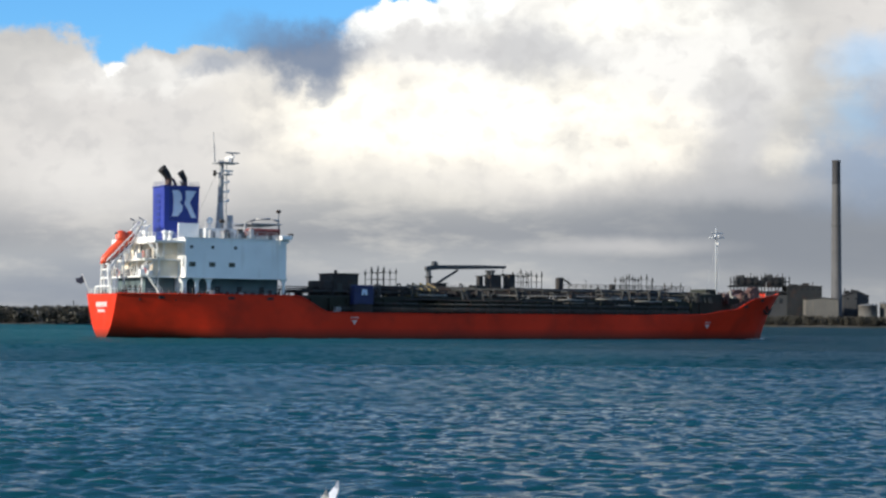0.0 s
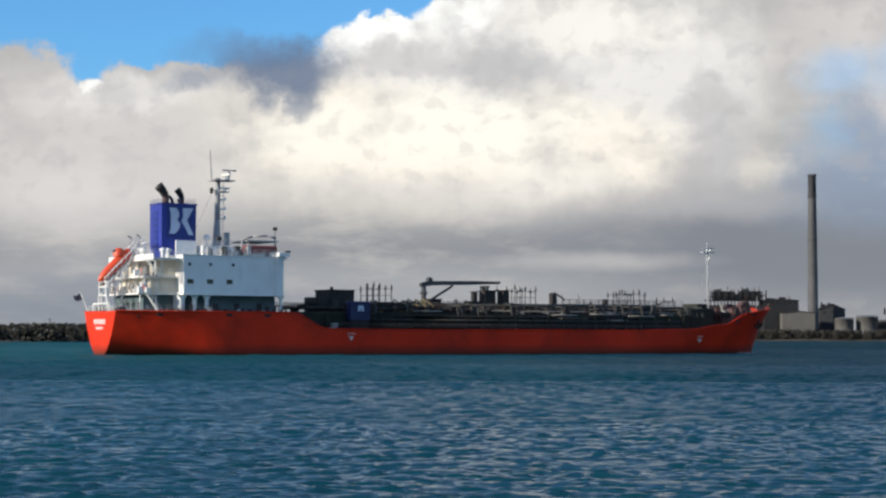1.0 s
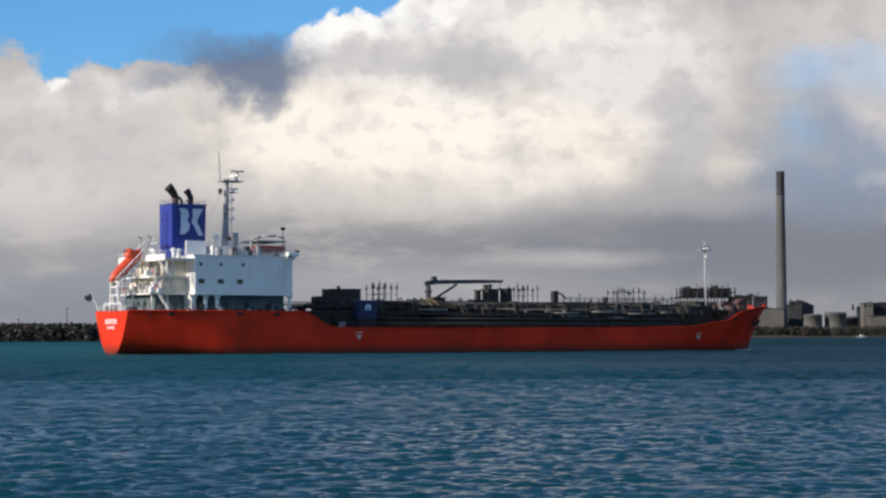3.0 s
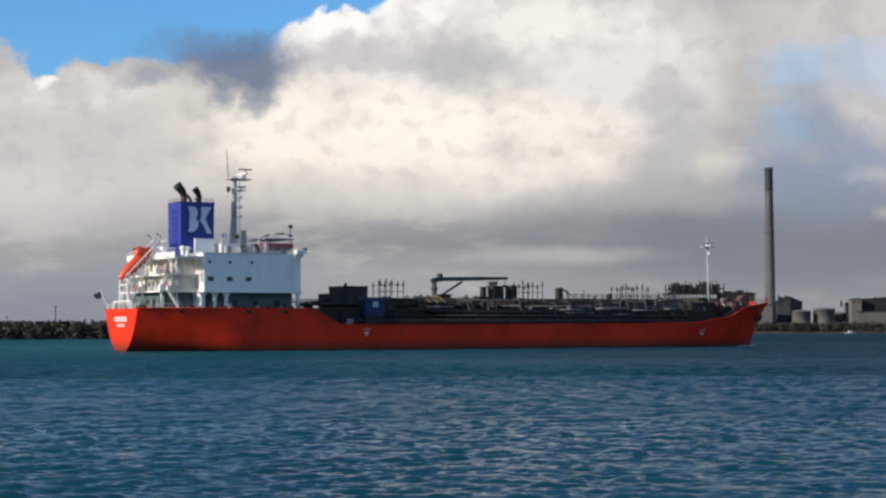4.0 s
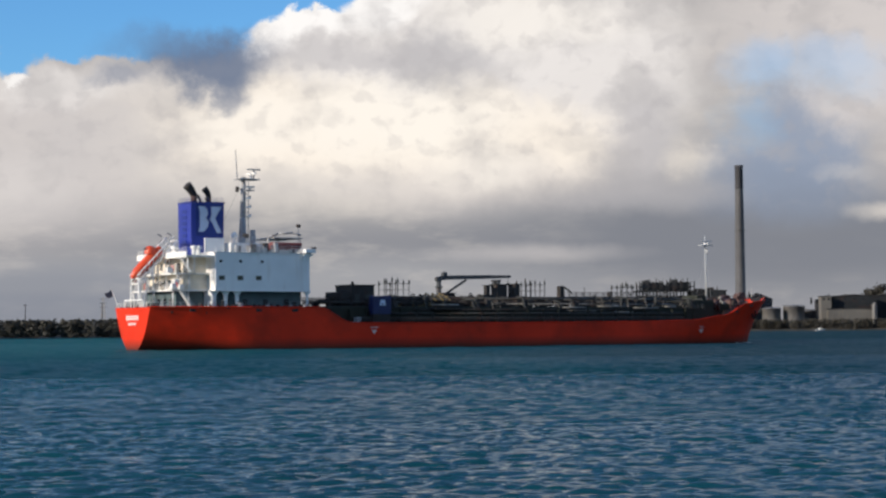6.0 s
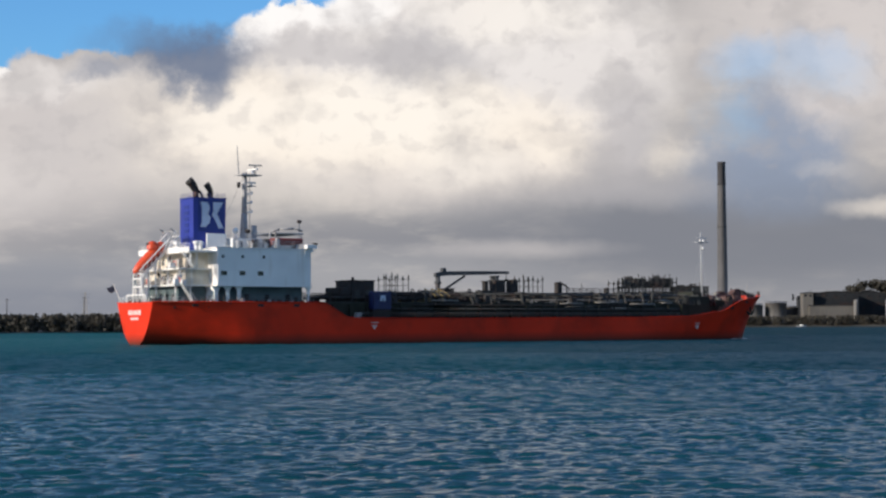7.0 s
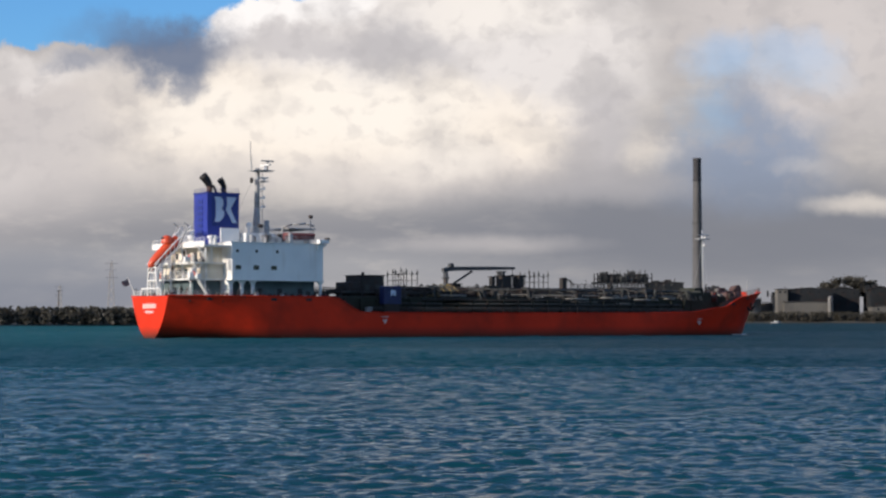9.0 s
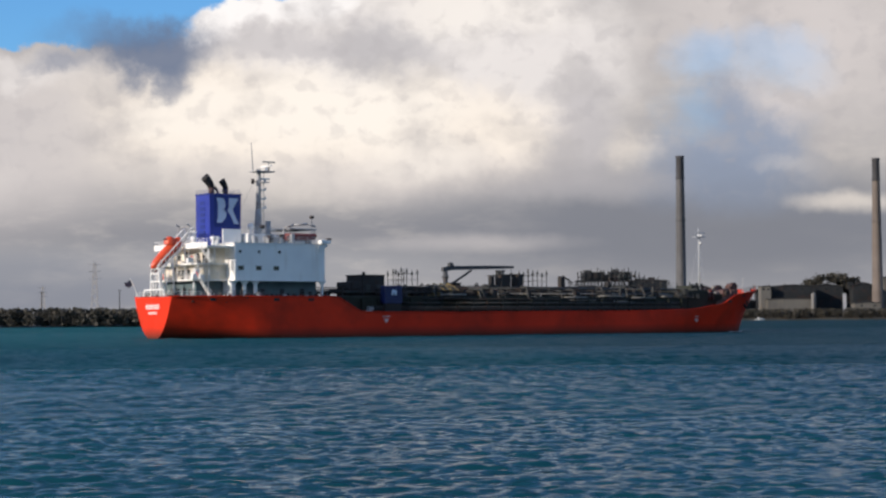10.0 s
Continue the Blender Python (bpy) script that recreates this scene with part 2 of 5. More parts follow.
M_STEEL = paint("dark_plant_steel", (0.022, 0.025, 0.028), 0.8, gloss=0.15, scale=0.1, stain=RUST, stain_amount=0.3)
# shore buildings and tanks: their cloud shadow is put into dark base colours
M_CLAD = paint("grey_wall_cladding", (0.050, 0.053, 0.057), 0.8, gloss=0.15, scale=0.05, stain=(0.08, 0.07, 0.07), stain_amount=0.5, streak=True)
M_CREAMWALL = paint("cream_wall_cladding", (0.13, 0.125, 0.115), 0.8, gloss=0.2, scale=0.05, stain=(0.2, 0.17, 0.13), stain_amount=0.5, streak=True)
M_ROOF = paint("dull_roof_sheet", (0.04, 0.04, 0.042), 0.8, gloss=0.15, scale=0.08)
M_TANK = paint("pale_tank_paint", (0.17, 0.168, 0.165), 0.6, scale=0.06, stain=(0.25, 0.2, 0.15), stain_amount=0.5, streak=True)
M_EARTH = paint("muddy_bank", (0.075, 0.062, 0.045), 0.95, vary=0.5, scale=0.05, stain=(0.03, 0.035, 0.02), stain_amount=0.7, bump=0.1)
M_BARK = paint("dark_bark", (0.05, 0.04, 0.03), 0.9)
M_GULL = paint("white_feathers", (0.80, 0.80, 0.80), 0.8, vary=0.1, scale=8)
M_GULLGREY = paint("grey_feathers", (0.35, 0.37, 0.40), 0.8, scale=8)
M_WAKE = paint("broken_wake_foam", (0.12, 0.25, 0.27), 0.5, scale=2)
M_FOAM = paint("thin_white_foam", (0.75, 0.78, 0.78), 0.7, scale=2)


def leaf_material():
    mt = bpy.data.materials.new("mangrove_leaves")
    mt.use_nodes = True
    nt = mt.node_tree
    geo = nt.nodes.new("ShaderNodeNewGeometry")
    r = nt.nodes.new("ShaderNodeValToRGB")
    r.color_ramp.elements[0].color, r.color_ramp.elements[1].color = (0.027, 0.025, 0.017, 1), (0.040, 0.036, 0.025, 1)
    nt.links.new(geo.outputs["Random Per Island"], r.inputs[0])
    nt.links.new(r.outputs[0], nt.nodes["Principled BSDF"].inputs["Base Color"])
    nt.nodes["Principled BSDF"].inputs["Roughness"].default_value = 0.7
    return mt


M_LEAF = leaf_material()


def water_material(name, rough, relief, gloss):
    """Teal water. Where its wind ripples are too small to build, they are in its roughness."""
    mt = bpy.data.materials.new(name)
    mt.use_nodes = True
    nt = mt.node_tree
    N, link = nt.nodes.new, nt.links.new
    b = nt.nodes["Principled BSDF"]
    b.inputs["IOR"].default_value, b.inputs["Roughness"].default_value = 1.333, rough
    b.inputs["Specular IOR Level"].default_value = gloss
    co = N("ShaderNodeTexCoord").outputs["Object"]

    def tex(sc, det, stretch):
        mp = N("ShaderNodeMapping")
        link(co, mp.inputs[0])
        mp.inputs["Scale"].default_value = stretch
        t = N("ShaderNodeTexNoise")
        link(mp.outputs[0], t.inputs["Vector"])
        t.inputs["Scale"].default_value, t.inputs["Detail"].default_value = sc, det
        return t.outputs[0]

    r = N("ShaderNodeValToRGB")
    r.color_ramp.elements[0].position, r.color_ramp.elements[1].position = 0.35, 0.68
    r.color_ramp.elements[0].color, r.color_ramp.elements[1].color = (0.002, 0.038, 0.052, 1), (0.004, 0.060, 0.073, 1)
    link(tex(0.03, 4, (1, 0.35, 1)), r.inputs[0])

    def span(v, lo, hi):
        n = N("ShaderNodeMapRange")
        n.interpolation_type = "SMOOTHSTEP"
        link(v, n.inputs[0])
        n.inputs[1].default_value, n.inputs[2].default_value = lo, hi
        return n.outputs[0]

    # greener, silty shallows towards the western flats
    sep = N("ShaderNodeSeparateXYZ")
    link(co, sep.inputs[0])
    shoal = N("ShaderNodeMath")
    shoal.operation = "MULTIPLY"
    link(span(sep.outputs[0], 20, -75), shoal.inputs[0])
    link(span(sep.outputs[1], 70, 290), shoal.inputs[1])
    silt = N("ShaderNodeMix")
    silt.data_type = "RGBA"
    link(shoal.outputs[0], silt.inputs[0])
    link(r.outputs[0], silt.inputs[6])
    silt.inputs[7].default_value = (0.009, 0.088, 0.098, 1)
    # a cloud shadow to the east, put into the water's base colour
    east_shade = N("ShaderNodeMix")
    east_shade.data_type = "RGBA"
    link(span(sep.outputs[0], -6, 30), east_shade.inputs[0])
    link(silt.outputs[2], east_shade.inputs[6])
    east_shade.inputs[7].default_value = (0.002, 0.031, 0.042, 1)
    link(east_shade.outputs[2], b.inputs["Base Color"])
    bp = N("ShaderNodeBump")
    bp.inputs["Strength"].default_value, bp.inputs["Distance"].default_value = 1.0, relief
    link(tex(2.6, 5, (0.5, 1.5, 1)), bp.inputs["Height"])
    link(bp.outputs[0], b.inputs["Normal"])
    return mt


# gloss is cut step by step with distance, to dim the reflected sky
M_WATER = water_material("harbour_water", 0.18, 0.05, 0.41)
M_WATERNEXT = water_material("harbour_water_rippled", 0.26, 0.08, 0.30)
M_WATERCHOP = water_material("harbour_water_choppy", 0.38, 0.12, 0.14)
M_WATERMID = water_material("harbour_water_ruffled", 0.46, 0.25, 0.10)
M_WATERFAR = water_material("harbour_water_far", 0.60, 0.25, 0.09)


# ---------------------------------------------------------------- mesh building
class Geo:
    """Faces gathered for one mesh."""

    def __init__(self):
        self.v, self.f, self.s = [], [], []

    def add(self, vs, fs, smooth=False):
        n = len(self.v)
        self.v += [tuple(p) for p in vs]
        self.f += [tuple(i + n for i in f) for f in fs]
        self.s += [smooth] * len(fs)
        return self

    def box(self, x0, x1, y0, y1, z0, z1, bev=0.0):
        """A block; bev cuts its upright and top edges back."""
        if bev <= 0:
            vs = [(x, y, z) for z in (z0, z1) for x, y in ((x0, y0), (x1, y0), (x1, y1), (x0, y1))]
            return self.add(vs, [(3, 2, 1, 0), (4, 5, 6, 7), (0, 1, 5, 4), (1, 2, 6, 5), (2, 3, 7, 6), (3, 0, 4, 7)])

        def ring(k, z):
            a, b, c, d = x0 + k, x1 - k, y0 + k, y1 - k
            e = bev
            return [(a + e, c, z), (b - e, c, z), (b, c + e, z), (b, d - e, z), (b - e, d, z), (a + e, d, z), (a, d - e, z), (a, c + e, z)]
        vs = ring(0, z0) + ring(0, z1 - bev) + ring(bev, z1)
        fs = [tuple(range(7, -1, -1)), tuple(range(16, 24))]
        for k in (0, 8):
            fs += [(k + i, k + (i + 1) % 8, k + 8 + (i + 1) % 8, k + 8 + i) for i in range(8)]
        return self.add(vs, fs)

    def tube(self, a, b, r, r2=None, n=8, caps=True):
        a, b = Vector(a), Vector(b)
        r2 = r if r2 is None else r2
        w = (b - a).normalized()
        u = w.orthogonal().normalized()
        t = w.cross(u)
        vs = []
        for p, k in ((a, r), (b, r2)):
            vs += [p + (u * math.cos(2 * math.pi * i / n) + t * math.sin(2 * math.pi * i / n)) * k for i in range(n)]
        self.add(vs, [(i, (i + 1) % n, n + (i + 1) % n, n + i) for i in range(n)], n > 6)
        if caps:
            k = len(self.v) - 2 * n
            self.f += [tuple(k + i for i in range(n - 1, -1, -1)), tuple(k + n + i for i in range(n))]
            self.s += [False, False]
        return self

    def path(self, pts, r, n=8):
        for a, b in zip(pts, pts[1:]):
            self.tube(a, b, r, n=n)
        return self

    def prism(self, poly, axis, lo, hi):
        """A polygon pulled along an axis (0, 1 or 2) from lo to hi."""
        def at(p, k):
            q = list(p)
            q.insert(axis, k)
            return tuple(q)
        n = len(poly)
        vs = [at(p, lo) for p in poly] + [at(p, hi) for p in poly]
        return self.add(vs, [tuple(range(n - 1, -1, -1)), tuple(range(n, 2 * n))] + [(i, (i + 1) % n, n + (i + 1) % n, n + i) for i in range(n)])

    def lathe(self, prof, c, n=24):
        """A profile of (radius, height) turned about an upright line through c."""
        vs = []
        for r, h in prof:
            for i in range(n):
                a = 2 * math.pi * i / n
                vs.append((c[0] + r * math.cos(a), c[1] + r * math.sin(a), c[2] + h))
        fs = [(k * n + i, k * n + (i + 1) % n, (k + 1) * n + (i + 1) % n, (k + 1) * n + i) for k in range(len(prof) - 1) for i in range(n)]
        return self.add(vs, fs, True)

    def mesh(self, name, material):
        me = bpy.data.meshes.new(name)
        me.from_pydata(self.v, [], self.f)
        me.polygons.foreach_set("use_smooth", self.s)
        me.materials.append(material)
        me.update()
        bm = bmesh.new()
        bm.from_mesh(me)
        bmesh.ops.recalc_face_normals(bm, faces=bm.faces)
        bm.to_mesh(me)
        bm.free()
        return me


def part(name, geo, material, parent, label=""):
    ob = new(name, geo.mesh(name, material))
    ob.parent = parent
    return tagged(ob, label)


def thing(name, label, category, x=0, y=0, z=0, rz=0, group="", kind=""):
    ob = new(name)
    ob.empty_display_size = 0.5
    ob.matrix_basis = pose(x, y, z, 0, 0, rz)
    return tagged(ob, label, category, group, kind)


def railing(pts, height=1.05, gap=1.5, bars=3, r=0.025):
    """Posts and bars along a line of points."""
    g = Geo()
    for a, b in zip(pts, pts[1:]):
        a, b = Vector(a), Vector(b)
        n = max(1, round((b - a).length / gap))
        for i in range(n + 1):
            p = a.lerp(b, i / n)
            g.tube(p, p + Vector((0, 0, height)), r * 1.2, n=4, caps=False)
        for k in range(bars):
            h = Vector((0, 0, height * (k + 1) / bars))
            g.tube(a + h, b + h, r, n=4, caps=False)
    return g


def stairs(a, b, width=0.7, lateral=(0, 1, 0)):
    """A steep ship's ladder with treads and handrails."""
    g = Geo()
    a, b, side = Vector(a), Vector(b), Vector(lateral)
    for s in (-0.5, 0.5):
        o = side * s * width
        g.tube(a + o, b + o, 0.07, n=4)
        g.tube(a + o + Vector((0, 0, 0.9)), b + o + Vector((0, 0, 0.9)), 0.03, n=4)
        for k in (0, 0.33, 0.66, 1):
            p = a.lerp(b, k) + o
            g.tube(p, p + Vector((0, 0, 0.9)), 0.025, n=4)
    n = max(2, int(abs(b.z - a.z) / 0.24))
    for i in range(1, n):
        p = a.lerp(b, i / n)
        g.tube(p - side * width * 0.5, p + side * width * 0.5, 0.06, n=4)
    return g


# ---------------------------------------------------------------- water and shores
def water_sheet():
    """One sheet to the horizon, and on it the chop: short waves near, longer ones farther out."""
    rs = np.random.RandomState(5)
    verts, faces, slots, count = [], [], [], 0

    def block(xs, ys, waves, base):
        nonlocal count
        X, Y = np.meshgrid(xs, ys)
        Z = np.full_like(X, base)
        for lam, amp, n in waves:
            for _ in range(n):
                a = rs.normal(-1.50, 0.42)
                k = 2 * math.pi / (lam * rs.uniform(0.75, 1.3))
                ph = k * (X * math.cos(a) + Y * math.sin(a)) + rs.uniform(0, 6.28)
                # a slow swing of phase keeps crests short and uneven
                s1, s2 = rs.uniform(0.2, 0.9, 2) / lam
                ph += 1.3 * np.sin(X * s1 + rs.uniform(0, 6)) + 1.3 * np.sin(Y * s2 + rs.uniform(0, 6))
                w = np.sin(ph + 0.45 * np.cos(ph))
                Z += amp * w
        if waves:
            gust = 1.0 + 0.30 * np.sin(X * 0.045 + 1.7 + np.sin(Y * 0.03)) * np.sin(Y * 0.06 + 0.5 + 0.8 * np.sin(X * 0.03))
            Z = base + (Z - base) * gust
            # the rims dip, so that one stretch slides under the next
            Z -= 0.10 * np.clip(1 - (Y - ys[0]) / 1.6, 0, 1) + 0.05 * np.clip(1 - (ys[-1] - Y) / 1.0, 0, 1)
        ny, nx = X.shape
        i = (np.arange(ny - 1)[:, None] * nx + np.arange(nx - 1)).ravel() + count
        verts.append(np.stack([X, Y, Z], -1).reshape(-1, 3))
        faces.append(np.stack([i, i + 1, i + nx + 1, i + nx], -1))
        count += nx * ny
        slots.append(np.full(len(i), len(slots)))

    block(np.linspace(-4700, 4700, 60), np.linspace(-4700, 4700, 60), (), -0.15)
    block(np.arange(-25, 20, 0.10), np.arange(20, 62, 0.10), ((3.0, 0.005, 5), (1.8, 0.0062, 8), (1.0, 0.0062, 12), (0.6, 0.0054, 14), (0.38, 0.0046, 14)), 0.0)
    block(np.arange(-38, 32, 0.165), np.arange(59, 114, 0.16), ((3.2, 0.006, 5), (2.0, 0.0080, 8), (1.2, 0.0085, 12), (0.8, 0.0075, 14), (0.56, 0.0050, 12)), 0.0)
    block(np.arange(-60, 54, 0.28), np.arange(111, 182, 0.26), ((4.0, 0.009, 5), (2.6, 0.0110, 8), (1.6, 0.0120, 12), (1.1, 0.0105, 14), (0.88, 0.006, 10)), 0.0)
    block(np.arange(-150, 175, 0.85), np.arange(178, 424, 0.85), ((5.0, 0.018, 6), (3.4, 0.020, 8), (2.7, 0.017, 10)), 0.0)
    block(np.arange(-460, 560, 3.2), np.arange(412, 1345, 3.2), ((15, 0.02, 6), (11, 0.012, 6)), 0.0)
    verts, quads = np.concatenate(verts), np.concatenate(faces).astype(np.int32)
    me = bpy.data.meshes.new("water")
    me.vertices.add(len(verts))
    me.vertices.foreach_set("co", verts.astype(np.float32).ravel())
    me.loops.add(quads.size)
    me.loops.foreach_set("vertex_index", quads.ravel())
    me.polygons.add(len(quads))
    me.polygons.foreach_set("loop_start", np.arange(0, quads.size, 4, dtype=np.int32))
    me.polygons.foreach_set("use_smooth", np.ones(len(quads), bool))
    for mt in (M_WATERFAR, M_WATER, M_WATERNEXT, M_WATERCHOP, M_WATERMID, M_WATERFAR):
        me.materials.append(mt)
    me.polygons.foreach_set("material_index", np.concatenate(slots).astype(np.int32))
    me.update(calc_edges=True)
    me.validate()
    return tagged(new("water", me), "choppy teal harbour water with small wind waves", "water", kind="structure")


water = water_sheet()


def bank(name, label, pts, depth, top, seed):
    """A low bank: a sheet that climbs out of the water along a line of (x, y) and runs back."""
    rs = random.Random(seed)
    vs, n = [], len(pts)
    prof = ((0, -1.5), (6, 0.25), (14, top * 0.7), (40, top), (depth, top + 0.5))
    for back, z in prof:
        for x, y in pts:
            vs.append((x, y + back + rs.uniform(-2, 2) * (back < 20), z * rs.uniform(0.85, 1.15)))
    fs = [(k * n + i, k * n + i + 1, (k + 1) * n + i + 1, (k + 1) * n + i) for k in range(len(prof) - 1) for i in range(n - 1)]
    return tagged(new(name, Geo().add(vs, fs, True).mesh(name, M_EARTH)), label, "shore", kind="structure")


def line(x0, y0, x1, y1, n, wob, seed):
    rs = random.Random(seed)
    return [(x0 + (x1 - x0) * i / n, y0 + (y1 - y0) * i / n + rs.uniform(-wob, wob)) for i in range(n + 1)]


bank("ground_west", "dark muddy bank under a belt of mangroves", line(-1500, 690, -40, 760, 90, 4, 2), 2600, 1.6, 3)
bank("ground_east", "low muddy bank of the industrial shore", line(-150, 1330, 2600, 1290, 140, 4, 4), 3000, 2.2, 5)


def mangrove(name, label, x0, x1, y0, y1, h, clumps, seed):
    """A belt of shrubs and small trees: trunks and many small leaf clumps with an uneven outline."""
    rs = random.Random(seed)
    g, tr = Geo(), Geo()
    for _ in range(clumps):
        k = rs.random()
        x = x0 + (x1 - x0) * k
        y = y0 + (y1 - y0) * k + rs.uniform(0, 26)
        crown = h * (0.74 + 0.08 * noise.noise(Vector((x * 0.035, y * 0.02, seed))) + rs.uniform(-0.05, 0.05))
        cw = rs.uniform(1.2, 2.6)
        tr.tube((x, y, 0.5), (x + rs.uniform(-0.5, 0.5), y, crown * 0.8), 0.16, 0.06, n=4, caps=False)
        for _ in range(34):
            a, e, rr = rs.uniform(0, 6.28), rs.uniform(-1, 1), rs.uniform(0.35, 1)
            zc = crown * rs.uniform(0.16, 1.0)
            wid = cw * (1.15 - 0.6 * (zc / crown) ** 2)
            p = Vector((x + math.cos(a) * wid * rr, y + math.sin(a) * wid * rr, max(0.4, zc)))
            s = rs.uniform(0.5, 1.15)
            d = [Vector((rs.uniform(-1, 1), rs.uniform(-1, 1), rs.uniform(-0.7, 0.9))).normalized() * s for _ in range(4)]
            g.add([p + q for q in d], [(0, 1, 2), (0, 2, 3), (0, 3, 1), (1, 3, 2)])
    ob = thing(name, label, "mangroves", kind="stuff")
    part("trunk", tr, M_BARK, ob)
    part("foliage", g, M_LEAF, ob)
    return ob


mangrove("mangrove_belt", "dense dark green mangroves along the far bank", -330, -40, 712, 752, 9.9, 860, 11)
mangrove("mangrove_belt", "low dark scrub along the industrial bank", 90, 620, 1338, 1325, 11.0, 1000, 12)


# ---------------------------------------------------------------- industrial shore
def chimney(x, y, h, r0, r1, concrete, label):
    ob = thing("chimney", label, "chimney", x, y, 1.5, group="power station chimneys")
    g = Geo().lathe([(r0 * 1.12, 0), (r0 * 1.12, 3), (r0, 3.2), (r0 + (r1 - r0) * 0.5, h * 0.5), (r1, h * 0.86)], (0, 0, 0), 32)
    part("shaft", g, concrete, ob)
    g = Geo().lathe([(r1 * 1.01, h * 0.86), (r1 * 0.98, h * 0.985), (r1 * 1.05, h * 0.987), (r1 * 1.05, h), (r1 * 0.8, h), (r1 * 0.8, h - 4)], (0, 0, 0), 32)
    part("cap", g, M_CAP, ob, "soot-blackened top of the chimney")
    for k in (0.60, 0.86):
        r = r0 + (r1 - r0) * k / 0.86
        g = Geo().lathe([(r, h * k - 0.3), (r + 0.25, h * k - 0.3), (r + 0.25, h * k), (r, h * k)], (0, 0, 0), 32)
        for i in range(16):
            a = i * math.pi / 8
            p = Vector((math.cos(a) * (r + 0.3), math.sin(a) * (r + 0.3), h * k))
            g.tube(p, p + Vector((0, 0, 1.1)), 0.06, n=4)
        part("platform", g, M_STEEL, ob)
    g = Geo()
    for s in (-0.3, 0.3):
        g.tube((s, -r0 - 0.4, 2), (s, -r1 - 0.4, h * 0.98), 0.06, n=4)
    part("ladder", g, M_STEEL, ob)
    return ob


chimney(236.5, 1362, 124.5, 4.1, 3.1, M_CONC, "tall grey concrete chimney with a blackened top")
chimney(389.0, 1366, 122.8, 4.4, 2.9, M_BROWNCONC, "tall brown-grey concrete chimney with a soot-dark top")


def boiler_house():
    ob = thing("boiler_house", "dark open-framed power station boiler house", "power station", 182.5, 1385, 2)
    part("wall", Geo().box(-20, 20, -9, 14, 0, 24), M_CLAD, ob)
    part("roof", Geo().box(-23, 23, -11, 16, 24, 25.2).box(-23.5, 24, -9, 12, 28.5, 29.6), M_STEEL, ob)
    for y in (-9, 12):
        for x in np.linspace(-21, 21, 9):
            part("steel_column", Geo().box(x - 0.4, x + 0.4, y - 0.4, y + 0.4, 25, 36.5), M_STEEL, ob)
        part("steel_beam", Geo().box(-21.4, 21.4, y - 0.6, y - 0.41, 32, 32.8), M_STEEL, ob)
    for a, b, z0, z1 in ((-18, -3, 29.6, 35.8), (2, 17.5, 29.6, 36)):
        part("boiler", Geo().box(a, b, -7, 11, z0, z1), M_STEEL, ob)
    for a, b, z0, z1 in ((-3, 2, 29.6, 34), (-17, -12, 35.8, 37.4), (4, 9, 36, 38)):
        part("penthouse", Geo().box(a, b, -5, 6, z0, z1), M_CLAD, ob)
    rs = random.Random(4)
    for i in range(12):
        x = -18 + i * 3.2 + rs.uniform(-1, 1)
        part("vent_pipe", Geo().tube((x, -4 + (i % 3) * 4, 35), (x, -4 + (i % 3) * 4, 37.4 + rs.uniform(0, 2.4)), 0.28, n=6), M_STEEL, ob)
    for i in range(7):
        part("window", Geo().box(-18 + i * 5.2, -15 + i * 5.2, -9.12, -8.9, 16, 20), M_GLASS, ob)
    return ob


boiler_house()


def shed(name, label, x, y, w, d, h, wall, pitch=2.0, doors=0, windows=0, base=2.0, category="shed"):
    """A plain industrial building with a pitched or flat roof, doors and windows."""
    x, h = x * y / 1350, h * y / 1350
    ob = thing(name, label, category, x, y, base)
    part("wall", Geo().prism([(-w / 2, 0), (w / 2, 0), (w / 2, h), (0, h + pitch), (-w / 2, h)], 1, 0, d), wall, ob)
    e = 0.6
    part("roof", Geo().prism([(-w / 2 - e, h - 0.1), (0, h + pitch), (w / 2 + e, h - 0.1), (w / 2 + e, h + 0.35), (0, h + pitch + 0.5), (-w / 2 - e, h + 0.35)], 1, -0.6, d + 0.6), M_ROOF, ob)
    for i in range(doors):
        c = -w / 2 + w * (i + 0.5) / doors
        part("door", Geo().box(c - 1.8, c + 1.8, -0.15, 0.1, 0, 4.6), M_STEEL, ob)
    for i in range(windows):
        c = -w / 2 + w * (i + 0.5) / windows
        part("window", Geo().box(c - 0.9, c + 0.9, -0.12, 0.1, h - 2.6, h - 1.2), M_GLASS, ob)
    return ob


def storage_tank(x, y, r, h, label="pale steel storage tank with a low domed roof"):
    x *= y / 1350
    ob = thing("storage_tank", label, "tank", x, y, 2, group="tanks on the shore")
    part("shell", Geo().lathe([(r, 0), (r, h), (r * 1.02, h), (r * 1.02, h + 0.3)], (0, 0, 0), 36), M_TANK, ob)
    part("roof", Geo().lathe([(r * 1.02, h + 0.3), (r * 0.6, h + 1.2), (0.01, h + 1.7)], (0, 0, 0), 36), M_TANK, ob)
    for i in range(14):
        a = -2.6 + i * 0.16
        p = Vector((math.cos(a) * (r + 0.3), math.sin(a) * (r + 0.3), h * i / 13))
        part("stair_tread", Geo().box(p.x - 0.4, p.x + 0.4, p.y - 0.4, p.y + 0.4, p.z - 0.06, p.z + 0.1), M_STEEL, ob)
    part("rail", railing([(math.cos(a) * r, math.sin(a) * r, h + 0.3) for a in np.linspace(0, 6.28, 19)], 1.1, 3, 2, 0.05), M_STEEL, ob)
    return ob


